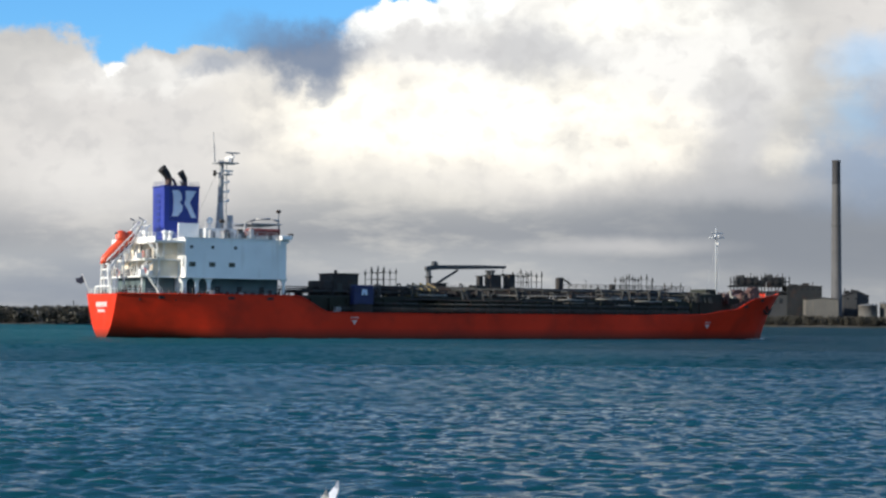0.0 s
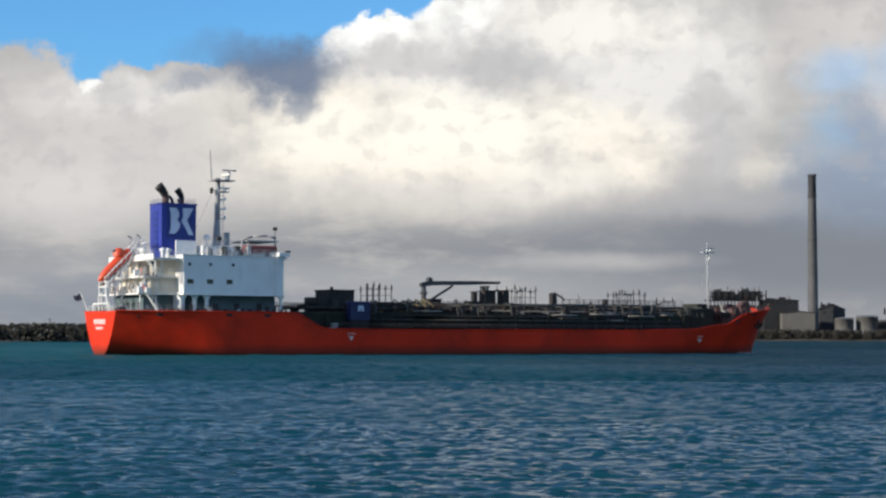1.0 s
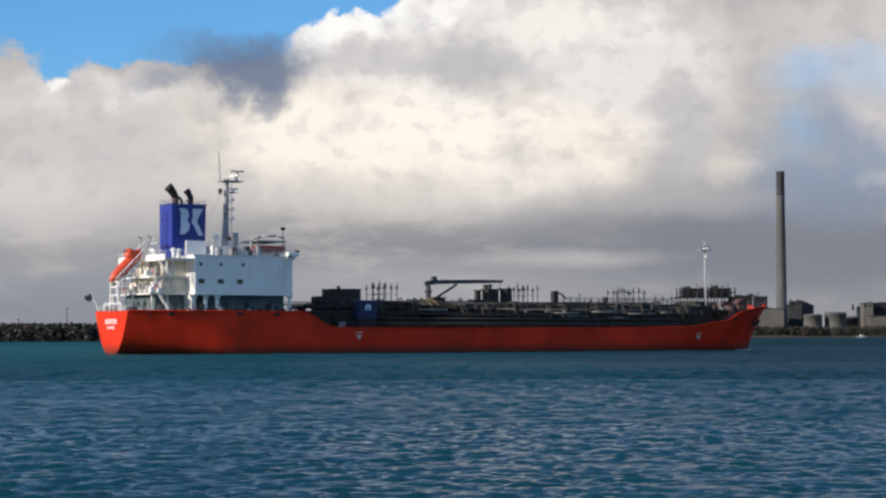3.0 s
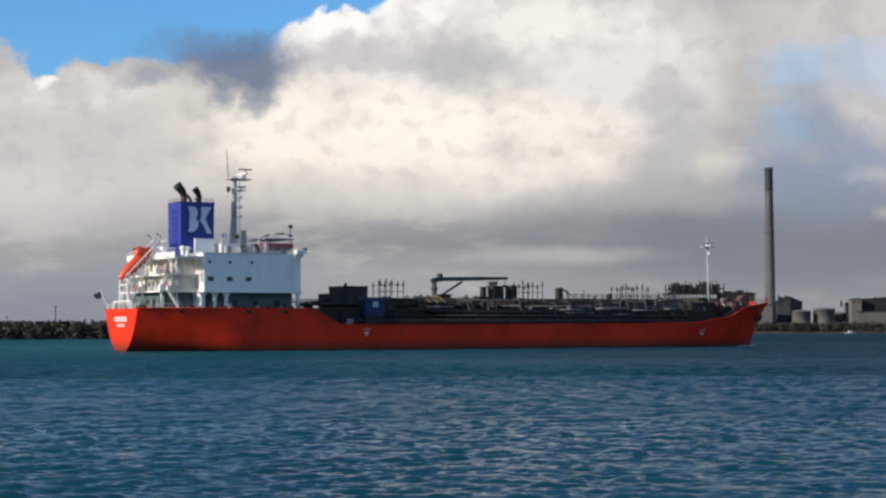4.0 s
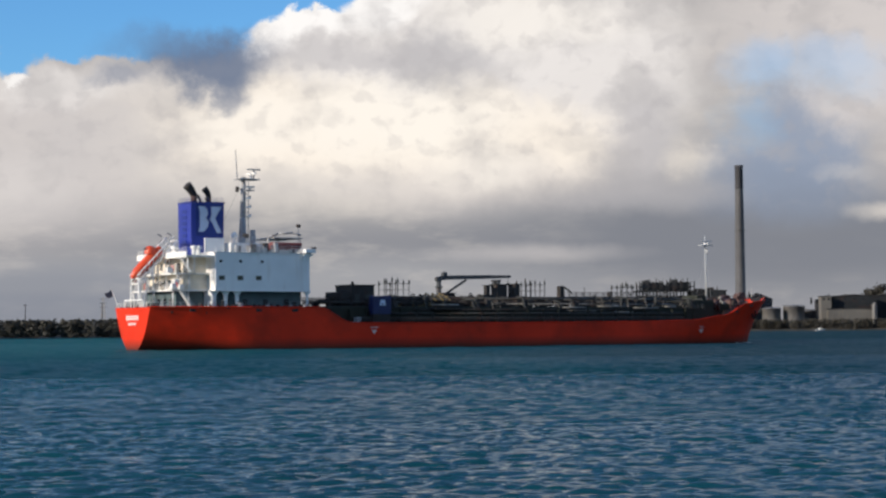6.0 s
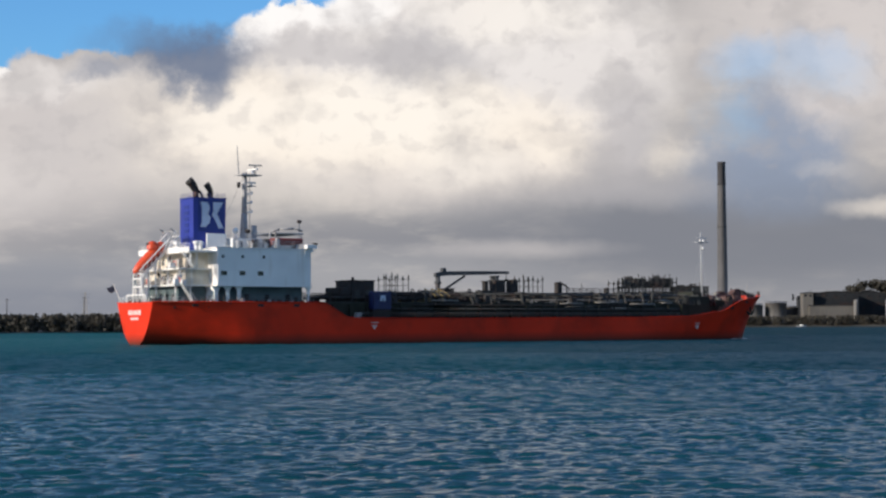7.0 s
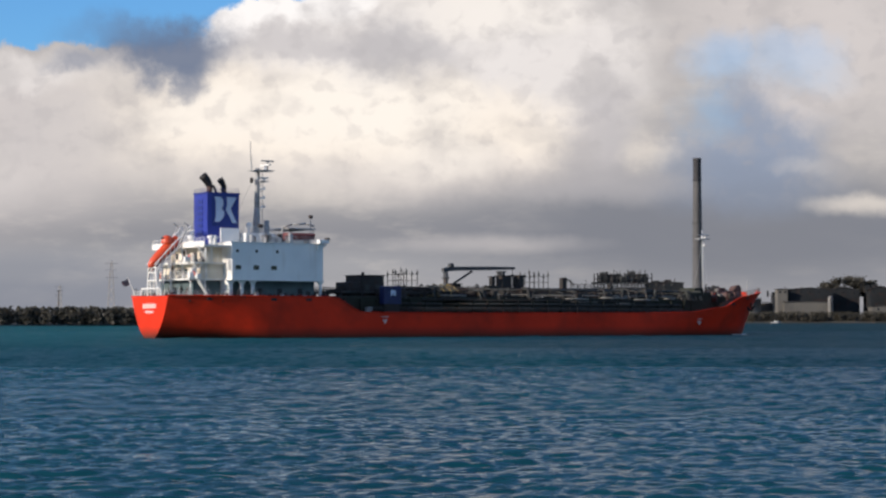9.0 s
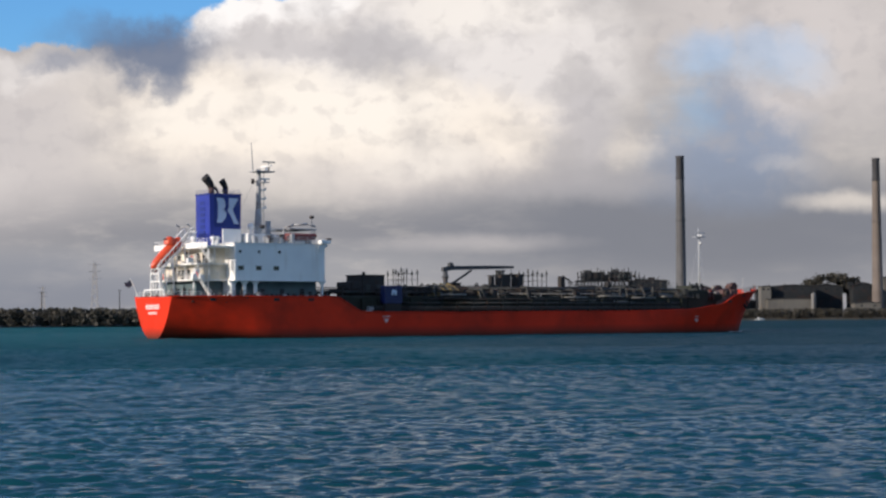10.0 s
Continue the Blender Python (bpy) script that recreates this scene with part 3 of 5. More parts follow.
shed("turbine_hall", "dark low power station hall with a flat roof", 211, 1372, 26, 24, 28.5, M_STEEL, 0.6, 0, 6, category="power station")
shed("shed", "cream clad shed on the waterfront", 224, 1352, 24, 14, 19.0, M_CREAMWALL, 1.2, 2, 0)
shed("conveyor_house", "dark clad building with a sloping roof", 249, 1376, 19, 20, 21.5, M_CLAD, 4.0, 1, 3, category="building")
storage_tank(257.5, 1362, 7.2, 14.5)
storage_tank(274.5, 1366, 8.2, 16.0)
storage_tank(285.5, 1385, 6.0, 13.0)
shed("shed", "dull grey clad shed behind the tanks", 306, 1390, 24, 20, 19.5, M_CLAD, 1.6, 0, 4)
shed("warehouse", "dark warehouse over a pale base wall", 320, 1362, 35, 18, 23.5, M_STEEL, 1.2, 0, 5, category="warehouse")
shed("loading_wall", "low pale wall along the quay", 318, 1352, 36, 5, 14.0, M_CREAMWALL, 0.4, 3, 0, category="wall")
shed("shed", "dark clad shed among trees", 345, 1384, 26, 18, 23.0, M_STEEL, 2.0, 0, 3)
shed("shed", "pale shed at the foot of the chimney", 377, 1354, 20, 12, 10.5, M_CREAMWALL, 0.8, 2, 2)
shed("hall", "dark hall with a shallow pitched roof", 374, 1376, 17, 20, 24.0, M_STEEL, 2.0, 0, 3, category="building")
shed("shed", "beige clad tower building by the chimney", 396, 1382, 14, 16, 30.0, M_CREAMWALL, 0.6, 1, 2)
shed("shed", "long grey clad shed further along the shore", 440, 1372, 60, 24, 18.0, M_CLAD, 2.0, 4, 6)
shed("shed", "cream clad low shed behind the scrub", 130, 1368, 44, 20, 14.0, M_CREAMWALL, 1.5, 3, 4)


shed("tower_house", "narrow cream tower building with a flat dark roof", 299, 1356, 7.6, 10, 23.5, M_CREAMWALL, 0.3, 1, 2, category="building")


def silo(x, y, r, h):
    ob = thing("silo", "slim white silo standing behind the scrub", "silo", x, y, 2)
    part("shell", Geo().lathe([(r * 0.5, 0), (r, 2), (r, h)], (0, 0, 0), 20), M_TANK, ob)
    part("roof", Geo().lathe([(r * 1.04, h), (r * 0.6, h + 0.9), (0.02, h + 1.3)], (0, 0, 0), 20), M_TANK, ob)
    part("ladder", Geo().tube((-0.3, -r - 0.2, 0), (-0.3, -r - 0.2, h), 0.06, n=4).tube((0.3, -r - 0.2, 0), (0.3, -r - 0.2, h), 0.06, n=4), M_STEEL, ob)


silo(335, 1349, 1.8, 17.5)


def moored_boat(x, y):
    """A small white cabin boat lying along the bank."""
    ob = thing("motor_boat", "small white motor boat lying by the bank", "boat", x, y, -0.1, 8)
    stations = ((-3.6, 1.05, 0.0), (-1.0, 1.25, 0.0), (1.4, 1.1, 0.1), (2.8, 0.6, 0.3), (3.7, 0.05, 0.5))
    vs = [(px, k * w, z + lift) for px, w, lift in stations for k, z in ((-1, 1.0), (-0.8, 0.1), (0, -0.3), (0.8, 0.1), (1, 1.0))]
    fs = [(i * 5 + j, i * 5 + j + 1, (i + 1) * 5 + j + 1, (i + 1) * 5 + j) for i in range(4) for j in range(4)]
    fs += [(i * 5 + 4, i * 5, (i + 1) * 5, (i + 1) * 5 + 4) for i in range(4)] + [(0, 1, 2, 3, 4)]
    part("hull", Geo().add(vs, fs), M_FOREMAST, ob)
    part("cabin", Geo().prism([(-1.2, 1.0), (1.6, 1.0), (0.9, 2.1), (-1.0, 2.2)], 1, -0.8, 0.8), M_TRIM, ob)
    part("window", Geo().box(-0.8, 0.8, -0.84, -0.79, 1.45, 1.9), M_GLASS, ob)


moored_boat(286.5, 1316)


def steel_clutter():
    """Small gantries, pipes and vents on the works' roofs."""
    rs = random.Random(8)
    for x, y, z, w in ((211, 1378, 30.5, 22), (250, 1384, 26, 12), (306, 1394, 22, 18), (345, 1388, 23, 22), (374, 1380, 27, 14), (322, 1368, 24, 26)):
        ob = thing("roof_gantry", "dark steel gantry and vent pipes on a works roof", "gantry", x, y, z)
        for i in range(5):
            px = -w / 2 + w * i / 4 + rs.uniform(-1, 1)
            part("vent_pipe", Geo().tube((px, 0, -1.5), (px, 0, rs.uniform(1.5, 4.5)), rs.uniform(0.25, 0.7), n=8), M_STEEL, ob)
        part("walkway", Geo().box(-w / 2, w / 2, -0.8, 0.8, 0.6, 0.9), M_STEEL, ob)
        part("housing", Geo().box(-w * 0.3, -w * 0.05, -2, 2, -1, 2.2, 0.2), M_STEEL, ob)
        part("housing", Geo().box(w * 0.12, w * 0.34, -2, 2, -1, 3.0, 0.2), M_STEEL, ob)


steel_clutter()


def tree(x, y, h, w, seed):
    """A broad tree behind the works: trunk, limbs and a crown of small leaf clumps."""
    rs = random.Random(seed)
    ob = thing("tree", "dark green broad-crowned tree behind the works", "tree", x, y, 2, group="trees on the shore")
    g = Geo().tube((0, 0, 0), (0.3, 0, h * 0.5), 0.5, 0.3, n=7)
    lobes = []
    for i in range(7):
        a = i * 0.9 + rs.uniform(-0.3, 0.3)
        tip = Vector((math.cos(a) * w * rs.uniform(0.3, 0.9), math.sin(a) * w * 0.6, h * rs.uniform(0.55, 0.9)))
        g.tube((0.2, 0, h * rs.uniform(0.3, 0.5)), tip, 0.22, 0.06, n=5)
        lobes.append(tip)
    part("trunk", g, M_BARK, ob)
    c = Geo()
    for _ in range(1700):
        t = rs.choice(lobes)
        p = t + Vector((rs.gauss(0, 1), rs.gauss(0, 1), rs.gauss(0, 0.7))) * w * 0.24
        s = rs.uniform(0.8, 1.7)
        c.add([p + Vector((rs.uniform(-1, 1), rs.uniform(-1, 1), rs.uniform(-0.8, 0.8))) * s for _ in range(4)], [(0, 1, 2), (0, 2, 3), (0, 3, 1), (1, 3, 2)])
    part("crown", c, M_LEAF, ob)


for i, (x, y, h, w) in enumerate(((349, 1398, 35, 9), (366, 1400, 38, 10), (378, 1398, 33, 8), (312, 1404, 27, 7), (425, 1396, 30, 9), (328, 1402, 28, 6))):
    tree(x, y, h, w, 40 + i)


def pylon(x, y, h, w, label):
    ob = thing("pylon", label, "pylon", x, y, 1, group="far pylons")
    g = Geo()
    n = 7
    for i in range(n):
        z0, z1 = h * i / n, h * (i + 1) / n
        a, b = w * (1 - 0.8 * i / n), w * (1 - 0.8 * (i + 1) / n)
        for sx, sy in ((1, 1), (1, -1), (-1, -1), (-1, 1)):
            g.tube((sx * a, sy * a, z0), (sx * b, sy * b, z1), 0.30, n=4, caps=False)
            g.tube((sx * a, sy * a, z0), (-sx * b, sy * b, z1), 0.2, n=4, caps=False)
    part("tower", g, M_MAST, ob)
    for k in (0.72, 0.84, 0.95):
        part("arm", Geo().tube((-w * 1.5, 0, h * k), (w * 1.5, 0, h * k), 0.14, n=4), M_PIPE, ob)


pylon(-226, 1480, 50, 3.4, "grey lattice pylon far behind the mangroves")
pylon(-268, 1480, 30, 2.4, "small grey lattice pylon far behind the mangroves")
for x, h in ((-189, 25), (-247, 24), (-305, 23), (-160, 14), (-342, 15)):
    ob = thing("utility_pole", "thin dark pole rising behind the mangroves", "pole", x, 1360, 1, group="poles behind the mangroves")
    part("post", Geo().tube((0, 0, 0), (0, 0, h), 0.45, 0.3, n=6), M_STEEL, ob)
    part("crossarm", Geo().tube((-1.5, 0, h - 1), (1.5, 0, h - 1), 0.2, n=4), M_STEEL, ob)


# ---------------------------------------------------------------- the tanker
ship = thing("tanker_ship", "orange-red chemical tanker under way with white superstructure aft", "ship")
LEN, HALF = 122.6, 9.1


def sheer(x):
    """Height of the hull's upper edge."""
    pts = ((0, 6.35), (26, 6.3), (31.8, 3.95), (50, 3.85), (88, 3.95), (99, 4.15), (107, 5.0), (112.5, 7.0), (116, 7.45), (LEN, 8.0))
    for (a, p), (b, q) in zip(pts, pts[1:]):
        if x <= b:
            k = max(0, (x - a) / (b - a))
            return p + (q - p) * (k * k * (3 - 2 * k) if a in (26, 99, 107) else k)
    return pts[-1][1]


def stem_at(z):
    """Where the stem stands at height z."""
    return 120.0 + 2.8 * max(0, z / 8.0) ** 1.25


def half(x, z):
    """Half breadth of the hull at length x and height z."""
    k = min(1, max(0, x / 16))
    top = 6.3 + (HALF - 6.3) * (1 - (1 - k) ** 2)
    power = 0.42 * (1 - k) ** 1.5
    zz = max(0.0, min(1.0, (z + 0.15) / 6.6))
    b = top * (zz ** power if power > 0.003 else 1)
    # bow: the stem rakes forward, deck fuller than the waterline
    stem = stem_at(z)
    run = 34 - 21 * max(0, min(1, z / 8))
    q = (stem - x) / run
    if q <= 0:
        return 0.0
    if q < 1:
        b *= (1 - (1 - q) ** 2.1) ** (0.72 - 0.12 * max(0, min(1, z / 8)))
    return b


def hull():
    g = Geo()
    xs = sorted(set([0, 0.4, 1, 2, 3.5, 5, 7, 9, 12, 15, 18, 21, 24, 26, 27, 28, 29, 30, 31, 32] + list(range(35, 88, 4)) +
                    list(range(88, 118, 1)) + [118 + 0.35 * i for i in range(14)]))
    lev = [-1.2, -0.4, 0.0, 0.25, 0.6, 1.1, 1.8, 2.6, 3.4]
    rows = []
    for x in xs:
        top = sheer(x)
        zs = lev + [3.4 + (top - 3.4) * k for k in (0.25, 0.5, 0.75, 1)]
        rows.append([(min(x, stem_at(z)), half(x, z), z) for z in zs])
    n = len(rows[0])
    for side in (1, -1):
        vs = [(x, side * b, z) for r in rows for x, b, z in r]
        fs = [(i * n + j, (i + 1) * n + j, (i + 1) * n + j + 1, i * n + j + 1) for i in range(len(xs) - 1) for j in range(n - 1)]
        g.add(vs, fs, True)
    # transom
    tr = [(0, b, z) for _, b, z in rows[0]] + [(0, -b, z) for _, b, z in reversed(rows[0])]
    g.add(tr, [tuple(range(len(tr)))])
    ob = part("hull", g, M_HULL, ship, "orange-red painted hull with rust streaks and a dark waterline")
    g = Geo()
    for z_of, a, b in ((lambda x: sheer(x) - 0.9, 0, len(xs) - 1),):
        vs = [(min(x, stem_at(z_of(x))), s * max(0, half(x, z_of(x)) - 0.02), z_of(x)) for x in xs for s in (-1, 1)]
        g.add(vs, [(2 * i, 2 * i + 2, 2 * i + 3, 2 * i + 1) for i in range(len(xs) - 1)])
    part("deck_plating", g, M_GREENDK, ob, "dark green deck plating")
    return ob


HULL = hull()


def hull_fittings():
    pts = [x * 1.0 for x in range(0, 123, 1)] + [122.5]
    for s in (-1, 1):
        g = Geo().path([(x, s * (half(x, sheer(x)) + 0.02), sheer(x) + 0.02) for x in pts], 0.10, 5)
        part("gunwale", g, M_HULL, HULL)
    # name and home port as plain bars on the transom
    for z, w, h, n in ((4.85, 4.6, 0.72, 7), (3.95, 2.9, 0.38, 6)):
        for i in range(n):
            y = -w / 2 + w * (i + 0.5) / n
            part("name_bar", Geo().box(-0.06, 0.02, y - w / n * 0.27, y + w / n * 0.27, z - h / 2, z + h / 2), M_TRIM, HULL, "white painted lettering bar")
    # load line and tug marks on both sides
    for s in (-1, 1):
        for x, z in ((35.6, 3.2), (101.5, 2.9)):
            y = s * (half(x, z) + 0.03)
            part("hull_mark", Geo().box(x - 0.7, x + 0.7, y - 0.03, y + 0.03, z, z + 0.14).prism([(x - 0.5, z - 0.3), (x + 0.5, z - 0.3), (x, z - 1.0)], 1, y - 0.03, y + 0.03), M_MARK, HULL, "white painted hull mark")
        # anchor in its pocket
        z, x = 5.6, 117.0
        y = s * (half(x, z) + 0.15)
        g = Geo().tube((x - 0.2, y, z + 0.9), (x + 0.2, y, z - 0.8), 0.16, n=6)
        g.path([(x - 0.8, y, z - 0.4), (x - 0.4, y, z - 1.05), (x + 0.3, y, z - 1.1), (x + 0.9, y, z - 0.2)], 0.2, 6)
        part("anchor", g, M_SOOT, HULL, "dark stockless anchor")
        for x in (6, 16, 22, 110, 114):
            z = sheer(x) - 0.45
            y = s * half(x, z)
            part("fairlead", Geo().box(x - 0.5, x + 0.5, y - 0.08, y + 0.08, z - 0.2, z + 0.2, 0.06), M_SOOT, HULL)


hull_fittings()


def superstructure():
    ob = part("superstructure", Geo().box(9.0, 24.6, -8.9, 8.9, 8.75, 14.3, 0.08), M_WHITE, ship, "white painted accommodation block")
    part("lower_house", Geo().box(10.2, 24.0, -7.2, 7.2, 5.4, 8.75), M_SHADEDWALL, ob, "lower house wall with the overhang's shade in its colour")
    for s in (-1, 1):
        for x, w in ((9.25, 0.3), (11.0, 0.26), (12.75, 0.26), (24.3, 0.16)):
            y = s * (half(x, 6.3) - 0.6)
            g = Geo().box(x - w, x + w, y - 0.14, y + 0.14, 5.4, 8.75)
            for k in (-1, 1):
                g.prism([(x + k * w, 8.74), (x + k * (w + 0.5), 8.74), (x + k * w, 8.05)], 1, y - 0.12, y + 0.12)
            part("column", g, M_WHITE, ob)
        part("end_wall", Geo().box(8.86, 9.04, min(s * 5.45, s * 8.0), max(s * 5.45, s * 8.0), 5.4, 8.62), M_WHITE, ob, "sunlit white end wall")
        for x in (10.05, 13.05, 16.05):
            y = s * 8.9
            part("window", Geo().box(x - 0.48, x + 0.48, y - 0.05, y + 0.05, 10.25, 10.9, 0.03), M_GLASS, ob)
            part("window_frame", Geo().box(x - 0.6, x + 0.6, y - 0.03, y + 0.03, 10.13, 11.02), M_TRIM, ob)
        for x in (9.9, 13.1, 16.6):
            y = s * 8.9
            part("porthole", Geo().tube((x, y - 0.06, 13.0), (x, y + 0.06, 13.0), 0.24, n=12), M_GLASS, ob)
        for x in (11.6, 14.6, 18.0, 21.5):
            y = s * 7.2
            part("door", Geo().box(x - 0.4, x + 0.4, y - 0.05, y + 0.05, 5.6, 7.5, 0.03), M_DARK, ob)
        # bridge wing
        part("bridge_wing", Geo().box(23.4, 25.1, s * 9.35 - 0.5, s * 9.35 + 0.5, 14.37, 14.95, 0.05), M_WHITE, ob)
        part("wing_lamp", Geo().box(24.7, 25.3, s * 9.35 - 0.35, s * 9.35 + 0.35, 14.95, 15.25, 0.05), M_DARK, ob, "dark lamp box on the bridge wing")
        part("wing_bracket", Geo().prism([(23.4, 13.2), (25.2, 14.2), (23.4, 14.2)], 1, s * 9.1 - 0.1, s * 9.1 + 0.1), M_WHITE, ob)
        part("railing", railing([(9.2, s * 8.8, 14.3), (23.1, s * 8.8, 14.3)], 1.05, 1.5, 3), M_TRIM, ob)
    for i in range(9):
        y = -7.6 + i * 1.9
        part("window", Geo().box(24.55, 24.66, y - 0.7, y + 0.7, 12.5, 13.7, 0.03), M_GLASS, ob)
    part("roof_edge", Geo().box(8.8, 24.8, -9.05, 9.05, 14.22, 14.36), M_TRIM, ob)
    part("deck_edge", Geo().box(8.9, 24.7, -9.0, 9.0, 8.62, 8.78), M_TRIM, ob)
    return ob


SUPER = superstructure()


def aft_house():
    """The open, sunlit tiers abaft the block, with decks, posts, ladders and doors."""
    ob = part("aft_house", Geo().box(6.2, 9.0, -5.8, 5.8, 11.2, 13.7).box(5.2, 9.6, -6.2, 6.2, 8.8, 11.2), M_CREAM, ship, "cream-white stepped deckhouse tiers")
    part("lower_tier", Geo().box(4.4, 8.8, -5.4, 5.4, 5.4, 8.68), M_SHADEDWALL, ob, "lower tier wall with the deck's shade in its colour")
    for z, x0, w in ((13.7, 4.6, 8.7), (11.2, 3.8, 6.9), (8.8, 3.2, 6.6)):
        part("deck", Geo().box(x0, 9.1, -w, w, z - 0.12, z + 0.12), M_TRIM, ob)
        part("railing", railing([(9.0, -w, z + 0.12), (x0, -w, z + 0.12), (x0, w, z + 0.12), (9.0, w, z + 0.12)], 1.05, 1.3, 3, 0.03), M_TRIM, ob)
        for s in (-1, 1):
            for x in (x0 + 0.4, 6.0):
                part("column", Geo().tube((x, s * (w - 0.4), z - 2.6), (x, s * (w - 0.4), z - 0.1), 0.10, n=8), M_TRIM, ob)
    part("bulwark", Geo().box(4.5, 4.62, -8.8, 8.8, 13.5, 14.35), M_TRIM, ob, "white solid bulwark of the top deck")
    rs = random.Random(17)
    for z, x0 in ((5.45, 3.4), (8.92, 4.0), (11.32, 5.0)):
        for _ in range(9):
            x, y, s = x0 + rs.uniform(-0.4, 0.9), rs.uniform(-7.2, 5.5), rs.uniform(0.12, 0.34)
            h = rs.uniform(0.4, 1.5)
            part(*rs.choice((("cabinet", Geo().box(x - s, x + s, y - s, y + s, z, z + h, 0.03), M_TRIM), ("cabinet", Geo().box(x - s, x + s, y - s, y + s, z, z + h, 0.03), M_MAST),
                             ("drum", Geo().tube((x, y, z), (x, y, z + h * 0.7), s, n=10), M_DARK), ("drain_pipe", Geo().tube((x, y, z), (x, y, z + 2.2), 0.07, n=6), M_MAST))), ob)
    for y, z in ((-6.6, 9.5), (-3.6, 12.0), (4.2, 9.5)):
        n, ring = 14, Geo()
        ring.path([(3.9 if z < 11 else 4.7, y + 0.38 * math.cos(6.283 * i / n), z + 0.38 * math.sin(6.283 * i / n)) for i in range(n + 1)], 0.09, 6)
        part("lifebuoy", ring, M_ORANGE, ob, "orange lifebuoy on the rail")
    for a, b, y in (((3.2, 0, 8.9), (5.6, 0, 11.2), -6.2), ((5.8, 0, 11.3), (3.8, 0, 13.7), -7.8), ((6.4, 0, 5.6), (4.2, 0, 8.8), -7.2)):
        part("ladder", stairs((a[0], y, a[2]), (b[0], y, b[2])), M_TRIM, ob)
    for x, z, y in ((5.15, 9.0, -4.6), (5.15, 9.0, 3.0), (6.15, 11.4, 1.0), (4.35, 5.7, -3.6), (4.35, 5.7, 2.2)):
        part("door", Geo().box(x - 0.04, x + 0.05, y - 0.38, y + 0.38, z, z + 1.85, 0.03), M_DARK, ob)
    for x, z, y, w, h in ((5.15, 9.95, -3.4, 0.5, 0.45), (5.15, 9.95, -1.6, 0.5, 0.45), (5.15, 9.95, 0.2, 0.5, 0.45), (5.15, 9.95, 1.6, 0.4, 0.4), (6.15, 12.4, -2.6, 0.45, 0.45),
                          (6.15, 12.4, 3.5, 0.45, 0.45), (4.35, 7.3, -1.8, 0.4, 0.35), (4.35, 7.3, 0.4, 0.4, 0.35)):
        part("window", Geo().box(x - 0.04, x + 0.05, y - w, y + w, z - h, z + h, 0.03), M_GLASS, ob)
    # no opening is cut: a dark panel gives the doorway's inner shade
    part("doorway_panel", Geo().box(6.10, 6.2, -5.6, -4.2, 11.35, 13.4), M_DARK, ob, "dark panel for the unlit inside of a doorway")
    for x, y, z, s in ((3.6, -6.6, 8.92, 0.5), (4.4, -7.2, 8.92, 0.4), (3.4, -5.4, 11.32, 0.45), (3.0, -5.4, 5.45, 0.6), (2.0, -4.8, 5.45, 0.5)):
        part("deck_locker", Geo().box(x - s, x + s, y - s * 0.7, y + s * 0.7, z, z + s * 1.7, 0.05), M_TRIM, ob)
    # ducts beside the casing
    for x, y, z in ((7.2, -5.6, 13.8), (8.4, -4.6, 13.8), (5.2, -3.2, 13.8)):
        part("vent", Geo().tube((x, y, z), (x, y, z + 1.1), 0.3, n=10).lathe([(0.5, 1.1), (0.52, 1.4), (0.05, 1.6)], (x, y, z), 12), M_TRIM, ob)


aft_house()


